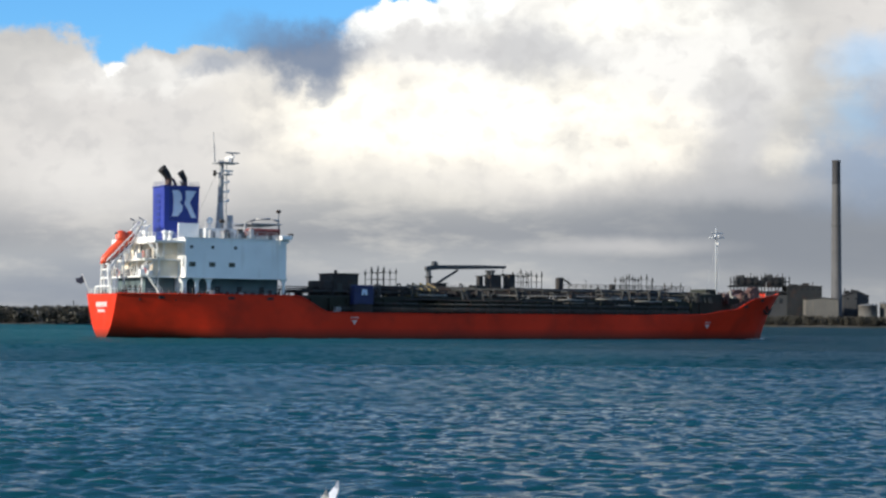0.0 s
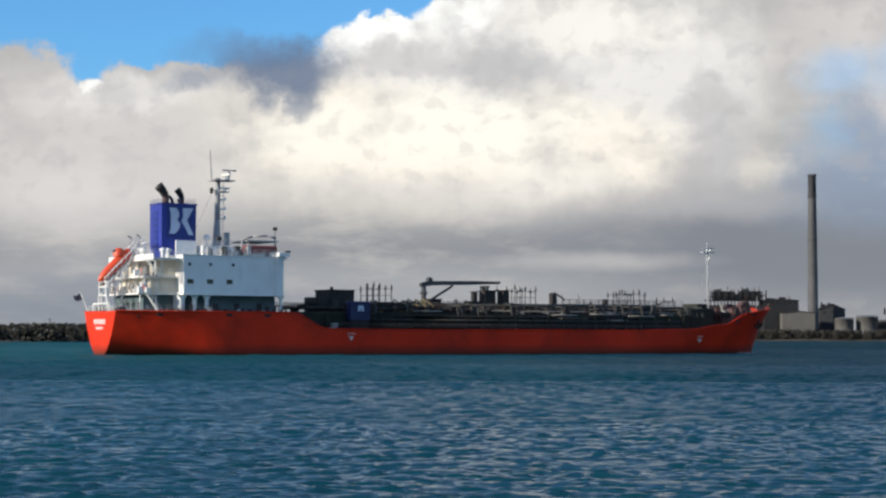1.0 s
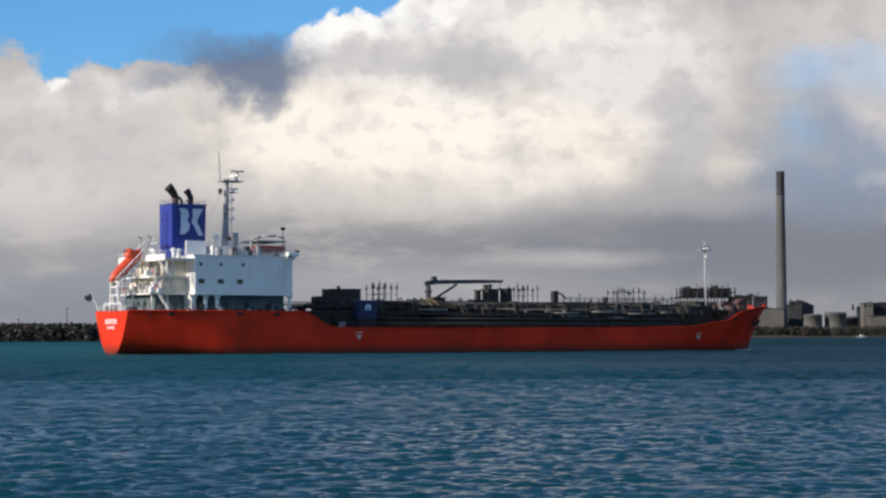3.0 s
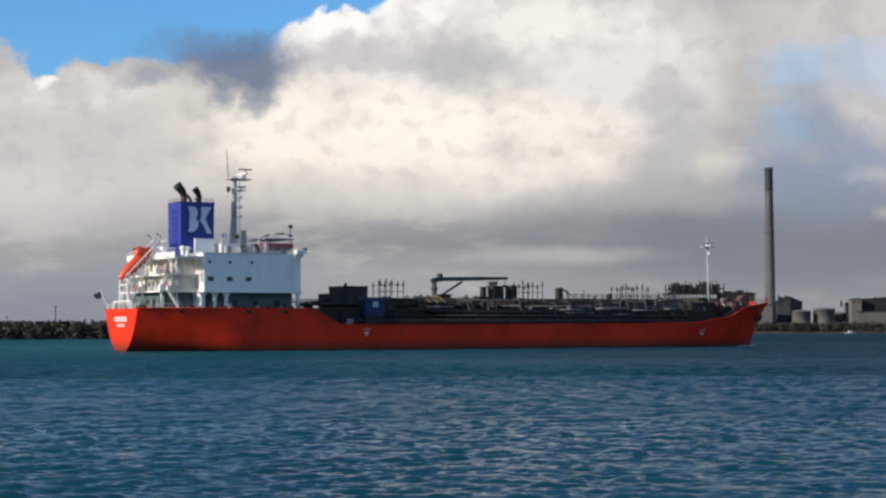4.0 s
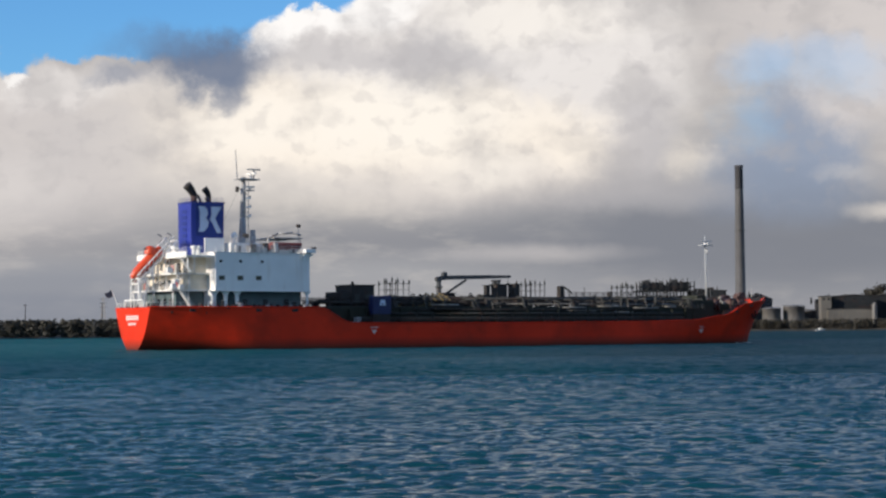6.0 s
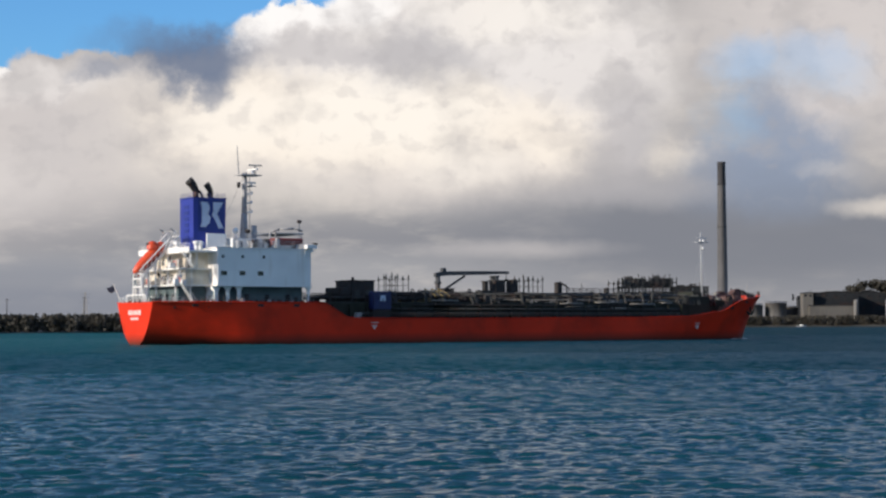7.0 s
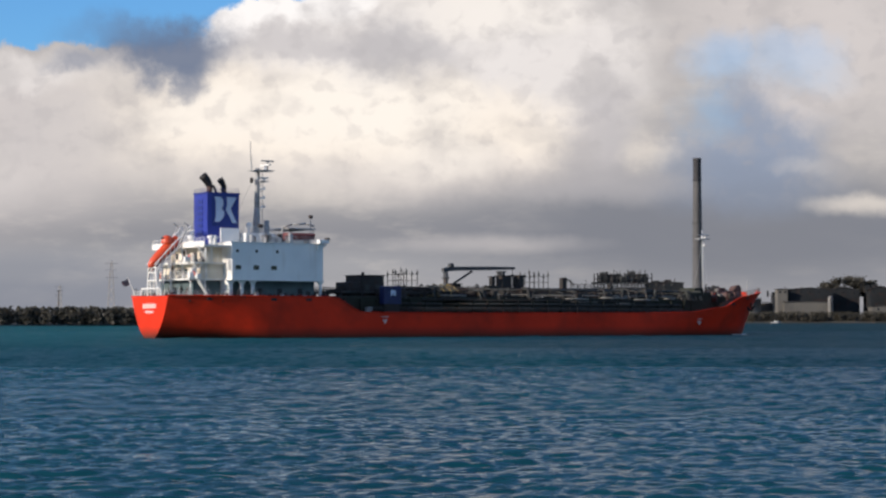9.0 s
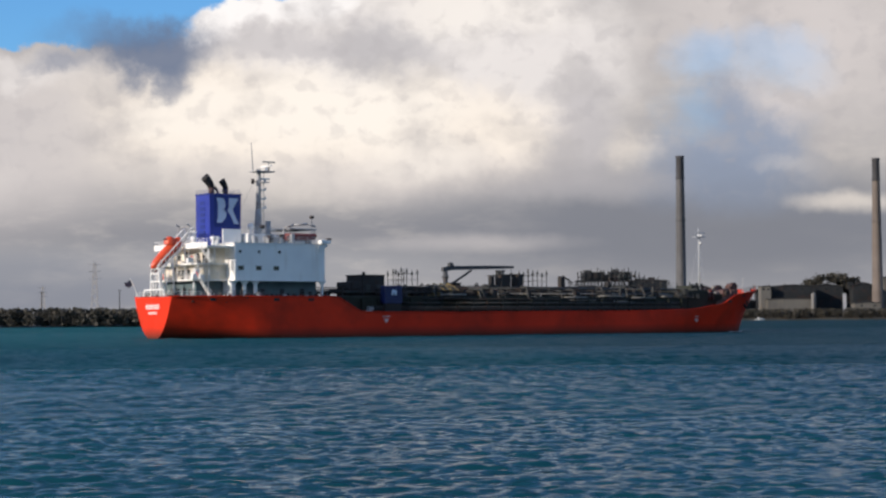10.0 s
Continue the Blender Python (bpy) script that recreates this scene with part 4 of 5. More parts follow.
def funnel():
    ob = part("funnel", Geo().prism([(8.35, 16.6), (8.3, 21.8), (13.7, 21.95), (13.6, 16.7)], 1, -2.25, 2.25)
              .prism([(8.5, 13.7), (8.35, 16.6), (10.4, 16.7), (10.4, 13.7)], 1, -2.25, 2.25), M_FUNNEL, ship, "blue painted funnel")
    part("casing", Geo().box(10.4, 13.6, -2.6, 2.6, 14.3, 16.66, 0.05), M_WHITE, ob, "white engine casing below the funnel")
    part("rim", Geo().box(8.25, 13.8, -2.35, 2.35, 21.85, 22.05), M_BLUE, ob)
    for s in (-1, 1):
        y0 = s * 2.25
        lo, hi = min(y0, y0 + s * 0.05), max(y0, y0 + s * 0.05)
        part("panel", Geo().box(9.1, 13.5, lo, hi, 16.95, 21.7), M_BLUE, ob, "dark blue square on the funnel's side")
        lo, hi = min(y0, y0 + s * 0.09), max(y0, y0 + s * 0.09)
        part("emblem", Geo().prism([(9.45, 17.6), (10.35, 17.6), (11.0, 18.3), (11.15, 19.1), (10.7, 19.6), (11.0, 20.2), (10.9, 20.9), (10.5, 21.35), (9.45, 21.35), (9.7, 20.6), (9.7, 18.3)], 1, lo, hi), M_PALEBLUE, ob, "pale curved emblem shape")
        part("emblem", Geo().prism([(11.55, 21.35), (13.2, 21.35), (12.2, 19.6), (13.25, 17.45), (12.5, 17.45), (11.75, 18.9), (11.35, 19.4), (11.6, 20.1)], 1, lo, hi), M_PALEBLUE, ob, "pale angled emblem shape")
    for i in range(7):
        z = 15.2 + i * 0.9
        x = 8.33 + max(0, (16.6 - z) / 2.9) * 0.13
        part("letter_bar", Geo().box(x - 0.08, x + 0.3, -0.75, 0.75, z - 0.3, z + 0.3), M_BLUE, ob, "dark blue painted lettering bar")
    for x, y, h, r, lean in ((9.9, 0.2, 2.75, 0.62, -1.15), (12.5, 0.4, 2.35, 0.46, -0.75), (10.8, 0, 1.3, 0.19, -0.45), (11.3, 0.8, 1.15, 0.17, -0.4), (11.7, -0.4, 0.9, 0.13, -0.2)):
        part("pipe_base", Geo().tube((x, y, 21.9), (x, y, 21.9 + h * 0.42), r * 0.78, n=12), M_RUSTY, ob, "rusty brown pipe base")
        # an elbow that leans aft and flares towards its mouth
        n, steps, vs = 12, 6, []
        for k in range(steps + 1):
            q = k / steps
            c = Vector((x + lean * q ** 1.6, y, 21.9 + h * (0.40 + 0.60 * q)))
            tilt = math.atan2(-lean * 1.6 * q ** 0.6, h * 0.6)
            u, w = Vector((math.cos(tilt), 0, math.sin(tilt))), Vector((0, 1, 0))
            rr = r * (0.80 + 0.32 * q)
            vs += [c + (u * math.cos(6.2832 * i / n) + w * math.sin(6.2832 * i / n)) * rr for i in range(n)]
        fs = [(k * n + i, k * n + (i + 1) % n, (k + 1) * n + (i + 1) % n, (k + 1) * n + i) for k in range(steps) for i in range(n)]
        part("exhaust_pipe", Geo().add(vs, fs + [tuple(steps * n + i for i in range(n))], True), M_SOOT, ob, "sooty flared exhaust pipe")
    part("railing", railing([(8.4, -2.2, 22.05), (13.6, -2.2, 22.05), (13.6, 2.2, 22.05), (8.4, 2.2, 22.05), (8.4, -2.2, 22.05)], 0.6, 1.2, 2, 0.02), M_BLUE, ob)


funnel()


def main_mast():
    ob = part("signal_mast", Geo().tube((17.8, 0, 14.3), (17.95, 0, 20.0), 0.74, 0.44, n=12).tube((17.95, 0, 20.0), (18.05, 0, 26.2), 0.44, 0.34, n=12), M_MAST, ship, "grey signal mast")
    part("platform", Geo().box(16.9, 20.3, -1.2, 1.2, 25.75, 25.9), M_MAST, ob)
    part("platform", Geo().box(18.0, 19.5, -0.9, 0.9, 24.1, 24.22), M_MAST, ob)
    part("radar", Geo().box(19.2, 19.5, -1.5, 1.5, 26.6, 26.85).tube((19.35, 0, 25.9), (19.35, 0, 26.6), 0.2, n=8), M_TRIM, ob)
    part("radar", Geo().box(18.7, 20.9, -0.12, 0.12, 27.3, 27.5).tube((19.8, 0, 25.9), (19.8, 0, 27.3), 0.12, n=8), M_MAST, ob)
    part("radar", Geo().box(18.5, 19.9, -0.12, 0.12, 24.6, 24.85).tube((19.2, 0, 24.2), (19.2, 0, 24.6), 0.15, n=8), M_TRIM, ob)
    part("aerial", Geo().tube((17.0, 0, 25.9), (16.72, 0, 30.3), 0.11, 0.06, n=6), M_MAST, ob)
    part("signal_lamp", Geo().tube((17.0, 0, 23.9), (17.0, 0, 24.7), 0.26, n=8).tube((17.0, 0, 24.3), (17.9, 0, 24.3), 0.06, n=4), M_DARK, ob)
    g = Geo()
    for i in range(9):
        z = 16 + i * 0.95
        g.tube((18.4, 0, z), (18.95, 0, z), 0.05, n=4)
    g.tube((18.9, 0, 15), (18.9, 0, 25.7), 0.05, n=4)
    part("ladder", g, M_MAST, ob)
    for z in (20.2, 21.6, 23.0):
        part("lamp_bracket", Geo().box(18.3, 19.3, -0.15, 0.15, z - 0.1, z + 0.1).tube((19.2, 0, z), (19.2, 0, z + 0.4), 0.13, n=8), M_TRIM, ob)
    for s in (-1, 1):
        part("stay", Geo().tube((17.9, s * 0.2, 25.5), (14.8, s * 5.5, 14.4), 0.025, n=4), M_MAST, ob)


main_mast()


def roof_things():
    ob = part("top_house", Geo().box(14.2, 19.2, -3.4, 3.4, 14.3, 16.0, 0.06), M_WHITE, ship, "white deckhouse on the bridge roof")
    part("bin", Geo().tube((19.0, -1.2, 16.0), (19.0, -1.2, 18.1), 0.42, n=12), M_MAST, ob)
    part("dome", Geo().tube((15.4, -2.2, 16.0), (15.4, -2.2, 16.7), 0.12, n=6).lathe([(0.02, 0.6), (0.4, 0.8), (0.5, 1.15), (0.4, 1.5), (0.02, 1.7)], (15.4, -2.2, 16.0), 14), M_TRIM, ob)
    part("searchlight", Geo().tube((16.8, -3.2, 16.0), (16.8, -3.2, 16.9), 0.08, n=6).tube((16.5, -3.2, 17.1), (17.2, -3.2, 17.1), 0.28, n=12), M_DARK, ob)
    for x in (14.6, 16.6):
        part("vent", Geo().tube((x, -4.6, 14.3), (x, -4.6, 15.3), 0.26, n=10).lathe([(0.42, 1.0), (0.42, 1.25), (0.05, 1.45)], (x, -4.6, 14.3), 12), M_MAST, ob)
    rs = random.Random(21)
    for i in range(16):
        x, y = 14.4 + i * 0.36 + rs.uniform(-0.15, 0.15), rs.uniform(-7.8, -4.2)
        w, h = rs.uniform(0.14, 0.34), rs.uniform(0.5, 1.5)
        if i % 3 == 2:
            part("standpipe", Geo().tube((x, y, 14.3), (x, y, 14.6 + h), 0.07, n=6).tube((x - 0.2, y, 14.6 + h), (x + 0.2, y, 14.6 + h), 0.1, n=6), M_MAST, ob)
        else:
            part("roof_locker", Geo().box(x - w, x + w, y - w, y + w, 14.3, 14.4 + h, 0.04), (M_MAST, M_DARK, M_DULLRAIL)[i % 3], ob)
    part("railing", railing([(14.3, -3.3, 16.0), (19.1, -3.3, 16.0), (19.1, 3.3, 16.0)], 1.0, 1.2, 3), M_TRIM, ob)
    # rescue boat on its cradle under a davit
    boat = Geo()
    n = 14
    ring = []
    for i in range(n + 1):
        k = i / n
        w = 1.0 * (1 - abs(2 * k - 0.85) ** 3.2) if k < 0.95 else 0.12
        w = max(0.1, w)
        for a, b in ((-1, 0.75), (-1, 0.35), (-0.55, 0.0), (0.55, 0.0), (1, 0.35), (1, 0.75)):
            ring.append((19.6 + 5.4 * k, -5.6 + a * w, 15.0 + b + 0.25 * max(0, 2 * k - 1) ** 2))
    fs = [(i * 6 + j, (i + 1) * 6 + j, (i + 1) * 6 + j + 1, i * 6 + j + 1) for i in range(n) for j in range(5)]
    fs += [tuple(range(6)), tuple(range(n * 6, n * 6 + 6))]
    rb = part("rescue_boat", boat.add(ring, fs, True), M_BOATRED, ship, "dark red rescue boat on the bridge roof")
    part("cover", Geo().prism([(-6.55, 15.75), (-4.65, 15.75), (-5.0, 16.05), (-6.2, 16.05)], 0, 19.9, 24.6), M_BOATRED, rb)
    for x in (20.6, 23.6):
        part("cradle", Geo().box(x - 0.12, x + 0.12, -6.4, -4.8, 14.3, 15.1), M_MAST, rb)
    dv = part("davit", Geo().tube((20.0, -4.2, 14.3), (20.0, -4.4, 16.9), 0.16, n=8).path([(20.0, -4.4, 16.9), (21.5, -4.8, 17.4), (23.6, -5.4, 17.55), (24.9, -5.6, 17.2)], 0.15, 8), M_MAST, ship, "grey boat davit")
    part("winch", Geo().tube((19.9, -4.9, 15.1), (19.9, -3.9, 15.1), 0.4, n=12), M_DARK, dv)
    part("awning", Geo().box(21.0, 26.0, -4.2, 3.6, 16.75, 16.95, 0.05), M_MAST, dv)
    for x in (21.3, 25.7):
        for y in (-3.9, 3.3):
            part("post", Geo().tube((x, y, 14.3), (x, y, 16.8), 0.07, n=6), M_MAST, dv)
    part("wheelhouse_top", Geo().box(21.4, 25.2, -3.6, 3.2, 14.35, 16.0, 0.05), M_WHITE, ship)
    pl = part("light_pole", Geo().tube((26.6, -1.5, 14.9), (26.7, -1.5, 18.7), 0.09, 0.06, n=6).tube((24.4, -1.5, 15.2), (26.6, -1.5, 15.2), 0.07, n=4), M_MAST, ship, "thin pole with a dark lamp")
    part("lamp", Geo().tube((26.4, -1.5, 18.9), (26.95, -1.5, 18.9), 0.26, n=8), M_DARK, pl)


roof_things()


def free_fall_boat():
    """The enclosed lifeboat on its sloping ramp over the stern."""
    lo, hi = Vector((-0.4, 0, 10.8)), Vector((4.3, 0, 15.3))
    w = (hi - lo).normalized()
    up = Vector((-w.z, 0, w.x))
    lo, hi = lo - up * 0.3, hi - up * 0.3
    rings, n = [], 16
    prof = [(0, 0.12), (0.06, 0.46), (0.16, 0.70), (0.35, 0.84), (0.6, 0.88), (0.82, 0.82), (0.95, 0.66), (1.0, 0.45)]
    for k, r in prof:
        c = lo.lerp(hi, k)
        for i in range(n):
            a = 2 * math.pi * i / n
            rings.append(c + Vector((0, 1, 0)) * (math.cos(a) * r) + up * (math.sin(a) * r * (1.0 if math.sin(a) > 0 else 0.75)))
    fs = [(k * n + i, k * n + (i + 1) % n, (k + 1) * n + (i + 1) % n, (k + 1) * n + i) for k in range(len(prof) - 1) for i in range(n)]
    fs += [tuple(range(n - 1, -1, -1)), tuple((len(prof) - 1) * n + i for i in range(n))]
    ob = part("lifeboat", Geo().add(rings, fs, True), M_ORANGE, ship, "bright orange enclosed free-fall lifeboat")
    c = lo.lerp(hi, 0.78) + up * 1.0
    part("cockpit", Geo().lathe([(0.85, -0.6), (0.84, -0.1), (0.72, 0.3), (0.42, 0.55), (0.02, 0.64)], (c.x, 0, c.z), 18), M_ORANGE, ob)
    part("window", Geo().box(c.x - 0.82, c.x - 0.6, -0.4, 0.4, c.z + 0.02, c.z + 0.3), M_GLASS, ob)
    part("keel", Geo().tube(lo - up * 0.75, hi - up * 0.85, 0.12, n=6), M_BOATRED, ob)
    g = Geo()
    a0, a1 = lo + w * 0.5 - up * 0.85, hi + w * 2.3 - up * 0.6
    for s in (-1.35, 1.35):
        o = Vector((0, s, 0))
        g.tube(a0 + o, a1 + o, 0.13, n=6)
        b0, b1 = a0 + o + up * 0.9, a1 + o + up * 0.9
        g.tube(b0, b1, 0.09, n=6)
        m = 9
        for i in range(m):
            p, q = (a0 + o).lerp(a1 + o, i / m), b0.lerp(b1, (i + 1) / m)
            g.tube(p, q, 0.05, n=4)
    for i in range(8):
        p = a0.lerp(a1, i / 7)
        g.tube(p + Vector((0, -1.35, 0)), p + Vector((0, 1.35, 0)), 0.08, n=4)
    rp = part("launch_ramp", g, M_TRIM, ship, "white lattice lifeboat ramp")
    for x, z in ((0.6, 10.6), (2.6, 12.4), (4.6, 14.0)):
        for s in (-1.35, 1.35):
            part("strut", Geo().tube((x + 0.3, s, 5.5), (x, s, z), 0.12, n=8), M_TRIM, rp)
    part("brace", Geo().tube((0.9, -1.35, 5.6), (2.6, -1.35, 12.0), 0.07, n=6).tube((0.9, 1.35, 5.6), (2.6, 1.35, 12.0), 0.07, n=6), M_TRIM, rp)
    part("davit_arm", Geo().path([(3.6, -1.7, 13.0), (5.4, -1.7, 16.9), (4.7, -1.7, 17.3)], 0.11, 6).path([(3.6, 1.7, 13.0), (5.4, 1.7, 16.9), (4.7, 1.7, 17.3)], 0.11, 6).tube((5.4, -1.7, 16.9), (5.4, 1.7, 16.9), 0.09, n=6), M_MAST, rp)


free_fall_boat()


def stern_things():
    ob = part("stern_frame", Geo().tube((0.5, -1.9, 5.4), (0.4, -1.2, 10.6), 0.13, n=6).tube((0.5, 1.9, 5.4), (0.4, 1.2, 10.6), 0.13, n=6), M_TRIM, ship, "white tubular frame on the stern")
    for z, w in ((7.4, 2.6), (8.6, 1.5), (9.8, 1.3), (10.6, 1.2)):
        part("crossbar", Geo().tube((0.45, -w, z), (0.45, w, z), 0.12, n=6), M_TRIM, ob)
    part("guard", Geo().path([(0.2, -3.4, 6.3), (0.2, -3.2, 7.4), (0.2, 3.2, 7.4), (0.2, 3.4, 6.3)], 0.13, 6), M_TRIM, ob)
    part("stern_railing", railing([(6.0, -6.9, 6.3), (0.15, -6.1, 6.3), (0.15, 6.1, 6.3), (6.0, 6.9, 6.3)], 0.75, 1.4, 2, 0.03), M_TRIM, ship)
    for x, y in ((1.6, -3.8), (1.6, 3.8)):
        wn = part("mooring_winch", Geo().tube((x, y - 0.9, 6.2), (x, y + 0.9, 6.2), 0.55, n=14).box(x - 0.5, x + 0.5, y - 1.0, y - 0.8, 5.4, 6.9).box(x - 0.5, x + 0.5, y + 0.8, y + 1.0, 5.4, 6.9), M_DARK, ship, "dark mooring winch")
        part("motor", Geo().tube((x, y + 1.0, 6.3), (x, y + 1.6, 6.3), 0.3, n=10), M_DARK, wn)
    for x, y in ((0.8, -5.2), (0.8, 5.2), (3.4, -6.2), (3.4, 6.2)):
        part("bollard", Geo().tube((x - 0.35, y, 5.4), (x - 0.35, y, 6.3), 0.2, n=10).tube((x + 0.35, y, 5.4), (x + 0.35, y, 6.3), 0.2, n=10), M_DARK, ship)
    fs = part("flagstaff", Geo().tube((0.2, 5.2, 6.2), (-0.9, 5.9, 9.2), 0.06, n=6), M_TRIM, ship)
    part("flag", Geo().prism([(-0.85, 9.1), (-0.5, 8.2), (-1.1, 7.8), (-1.7, 8.0), (-1.9, 8.6), (-1.3, 8.7)], 1, 5.82, 5.90), M_FLAG, fs, "limp dark ensign")


stern_things()


def cargo_deck():
    """The raised trunk, pipe racks, vents and tanks between the house and the forecastle."""
    ob = part("trunk_deck", Geo().box(27.5, 101.5, -6.6, 6.6, 2.9, 6.5, 0.15), M_GREENDK, ship, "dark green raised trunk deck")
    for i in range(24):
        x = 29.5 + i * 3.05
        for s in (-1, 1):
            part("stiffener", Geo().box(x - 0.1, x + 0.1, s * 6.85 - 0.3, s * 6.85 + 0.3, 2.9, 6.1), M_GREENDK, ob)
    for s in (-1, 1):
        part("side_rail", railing([(32.5, s * 8.95, 3.85), (97.0, s * 8.95, 4.0)], 1.1, 1.55, 3, 0.03), M_DARK, ob)
        part("trunk_rail", railing([(41.0, s * 6.4, 6.5), (101.0, s * 6.4, 6.5)], 1.05, 1.6, 3, 0.03), M_DARK, ob)
        part("catwalk_rail", railing([(79.0, s * 1.1, 7.95), (104.0, s * 1.1, 7.95)], 1.05, 1.5, 3, 0.035), M_PIPE, ob)
    part("catwalk", Geo().box(27.5, 106, -0.95, 0.95, 7.8, 7.92), M_PIPE, ob)
    for i in range(20):
        x = 30 + i * 3.9
        part("pipe_support", Geo().box(x - 0.12, x + 0.12, -5.4, 5.4, 7.45, 7.65).box(x - 0.12, x + 0.12, -5.3, -5.05, 6.4, 7.45).box(x - 0.12, x + 0.12, 5.05, 5.3, 6.4, 7.45), M_DARK, ob)
    rs = random.Random(9)
    pr = part("pipe_rack", Geo().tube((28, -2.2, 7.15), (100, -2.2, 7.15), 0.2, n=8), M_PIPE, ship, "long grey cargo pipes")
    for y, z, r, a, b, mt in ((-3.0, 7.15, 0.24, 30, 98, M_PIPE), (-3.8, 7.1, 0.18, 42, 101, M_PIPE), (-4.6, 7.15, 0.22, 47, 96, M_DARK), (-5.4, 6.9, 0.14, 60, 101, M_PALEPIPE),
                              (2.2, 7.15, 0.22, 30, 100, M_PIPE), (3.2, 7.15, 0.2, 30, 100, M_PIPE), (4.2, 7.15, 0.2, 40, 98, M_DARK), (-7.2, 4.7, 0.14, 34, 99, M_PIPE), (-7.7, 4.4, 0.10, 34, 99, M_DARK),
                              (-3.4, 7.75, 0.2, 41, 99, M_DARK), (-4.3, 7.8, 0.17, 55, 101, M_PIPE), (-1.7, 8.05, 0.16, 40, 97, M_DARK), (3.6, 7.8, 0.2, 40, 99, M_DARK),
                              (-7.0, 5.4, 0.16, 40, 99, M_PIPE), (-6.95, 6.0, 0.12, 44, 92, M_DARK)):
        part("pipe", Geo().tube((a, y, z), (b, y, z), r, n=8), mt, pr)
    for x0, x1, z in ((73, 78, 6.35), (80.5, 86.5, 6.55), (74, 80, 5.9), (88, 93.5, 6.3), (95, 97.5, 6.5), (47.5, 52.6, 6.75), (84, 88, 5.6)):
        part("pipe", Geo().tube((x0, -6.9, z), (x1, -6.9, z), 0.12, n=8), M_PALEPIPE, pr, "pale painted pipe")
    for i in range(26):
        x = 33 + i * 2.55 + rs.uniform(-0.8, 0.8)
        y = rs.uniform(-6.0, 5.5)
        g = Geo().tube((x, y, 6.4), (x, y, 7.5 + rs.uniform(0, 0.9)), 0.12, n=6)
        g.tube((x - 0.35, y, 7.1), (x + 0.35, y, 7.1), 0.18, n=8)
        g.lathe([(0.38, 0), (0.42, 0.08), (0.38, 0.14)], (x, y, 7.6), 12)
        part("valve", g, rs.choice((M_DARK, M_PIPE, M_PIPE, M_YELLOW)), pr)
    for i in range(22):
        x = 34 + i * 3.0 + rs.uniform(-1, 1)
        s = rs.choice((-1, -1, 1))
        y = s * rs.uniform(2.5, 5.6)
        r = rs.uniform(0.45, 0.7)
        part("tank_hatch", Geo().tube((x, y, 6.45), (x, y, 7.35), r, n=14).tube((x, y, 7.35), (x, y, 7.5), r * 1.12, n=14), M_DARK, ob, "dark round tank hatch")

    # deck store block abaft the crane, stepped, with a mast stub
    st = part("deck_store", Geo().box(35.4, 39.6, -2.6, 2.4, 5.9, 9.9, 0.1), M_DARK, ship, "dark boxy deck store")
    part("step", Geo().box(33.4, 35.4, -2.4, 2.2, 5.9, 8.8, 0.1), M_DARK, st)
    part("roof_edge", Geo().box(35.3, 39.7, -2.7, 2.5, 9.8, 9.95), M_DARK, st)
    part("vent", Geo().tube((36.2, -1.6, 9.9), (36.2, -1.6, 10.4), 0.25, n=8), M_DARK, st)
    for x in (36.4, 38.4):
        part("door", Geo().box(x - 0.4, x + 0.4, -2.67, -2.5, 6.5, 8.4), M_PIPE, st)
    for x, z in ((29.0, 5.0), (33.2, 3.9), (33.4, 4.5)):
        part("locker", Geo().box(x - 0.45, x + 0.45, -8.3, -7.5, z - 0.3, z + 0.3, 0.05), M_MAST, st, "small grey locker")
    # blue covered tank beside it
    bt = part("blue_container", Geo().box(36.0, 39.3, -8.2, -6.75, 5.3, 8.1, 0.14), M_TARP, ship, "navy blue covered deck container")
    part("stand", Geo().box(36.2, 39.1, -8.0, -6.8, 2.95, 5.3), M_DARK, bt)
    part("emblem", Geo().prism([(37.2, 6.6), (37.55, 6.6), (37.55, 7.0), (37.8, 7.0), (37.8, 6.6), (38.15, 6.6), (38.1, 7.45), (37.3, 7.45)], 1, -8.28, -8.18), M_PALEBLUE, bt, "pale emblem shape")
    # vent post clusters
    def vents(x0, x1, n, z, y0=-1.6, y1=1.6, mt=M_PIPE):
        for i in range(n):
            x = x0 + (x1 - x0) * i / (n - 1)
            y, top = (y0, y1)[i % 2], z + rs.uniform(-0.45, 0.25)
            v = part("vent_post", Geo().tube((x, y, 5.9), (x, y, top), 0.07, n=6), mt, ship, "thin upright vent post")
            part("vent_head", Geo().tube((x, y, top - 0.8), (x, y, top - 0.35), 0.15, n=8), mt, v)
            if i + 2 < n:
                x2 = x0 + (x1 - x0) * (i + 2) / (n - 1)
                for h in (0.9, 1.9):
                    part("tie_bar", Geo().tube((x, y, z - h), (x2, y, z - h), 0.045, n=4), mt, v)
    vents(42.4, 46.6, 9, 11.1)
    vents(69.4, 73.4, 9, 11.1)
    vents(89.6, 95.6, 11, 10.9)
    vents(99.6, 101.5, 3, 9.8)
    # manifold, yellow gear
    mf = part("manifold", Geo().box(47.4, 51.4, -5.2, 4.6, 5.9, 7.2, 0.1), M_YELLOW, ship, "faded yellow cargo manifold")
    for i in range(6):
        x = 47.8 + i * 0.66
        part("branch", Geo().path([(x, -3.5, 7.2), (x, -3.5, 8.3 + 0.3 * (i % 2)), (x, -5.6, 8.0), (x, -6.8, 7.4)], 0.14, 6), M_YELLOW if i % 2 else M_PIPE, mf)
    part("drip_tray", Geo().box(47.2, 52.0, -8.6, -6.0, 6.0, 6.3), M_DARK, mf)
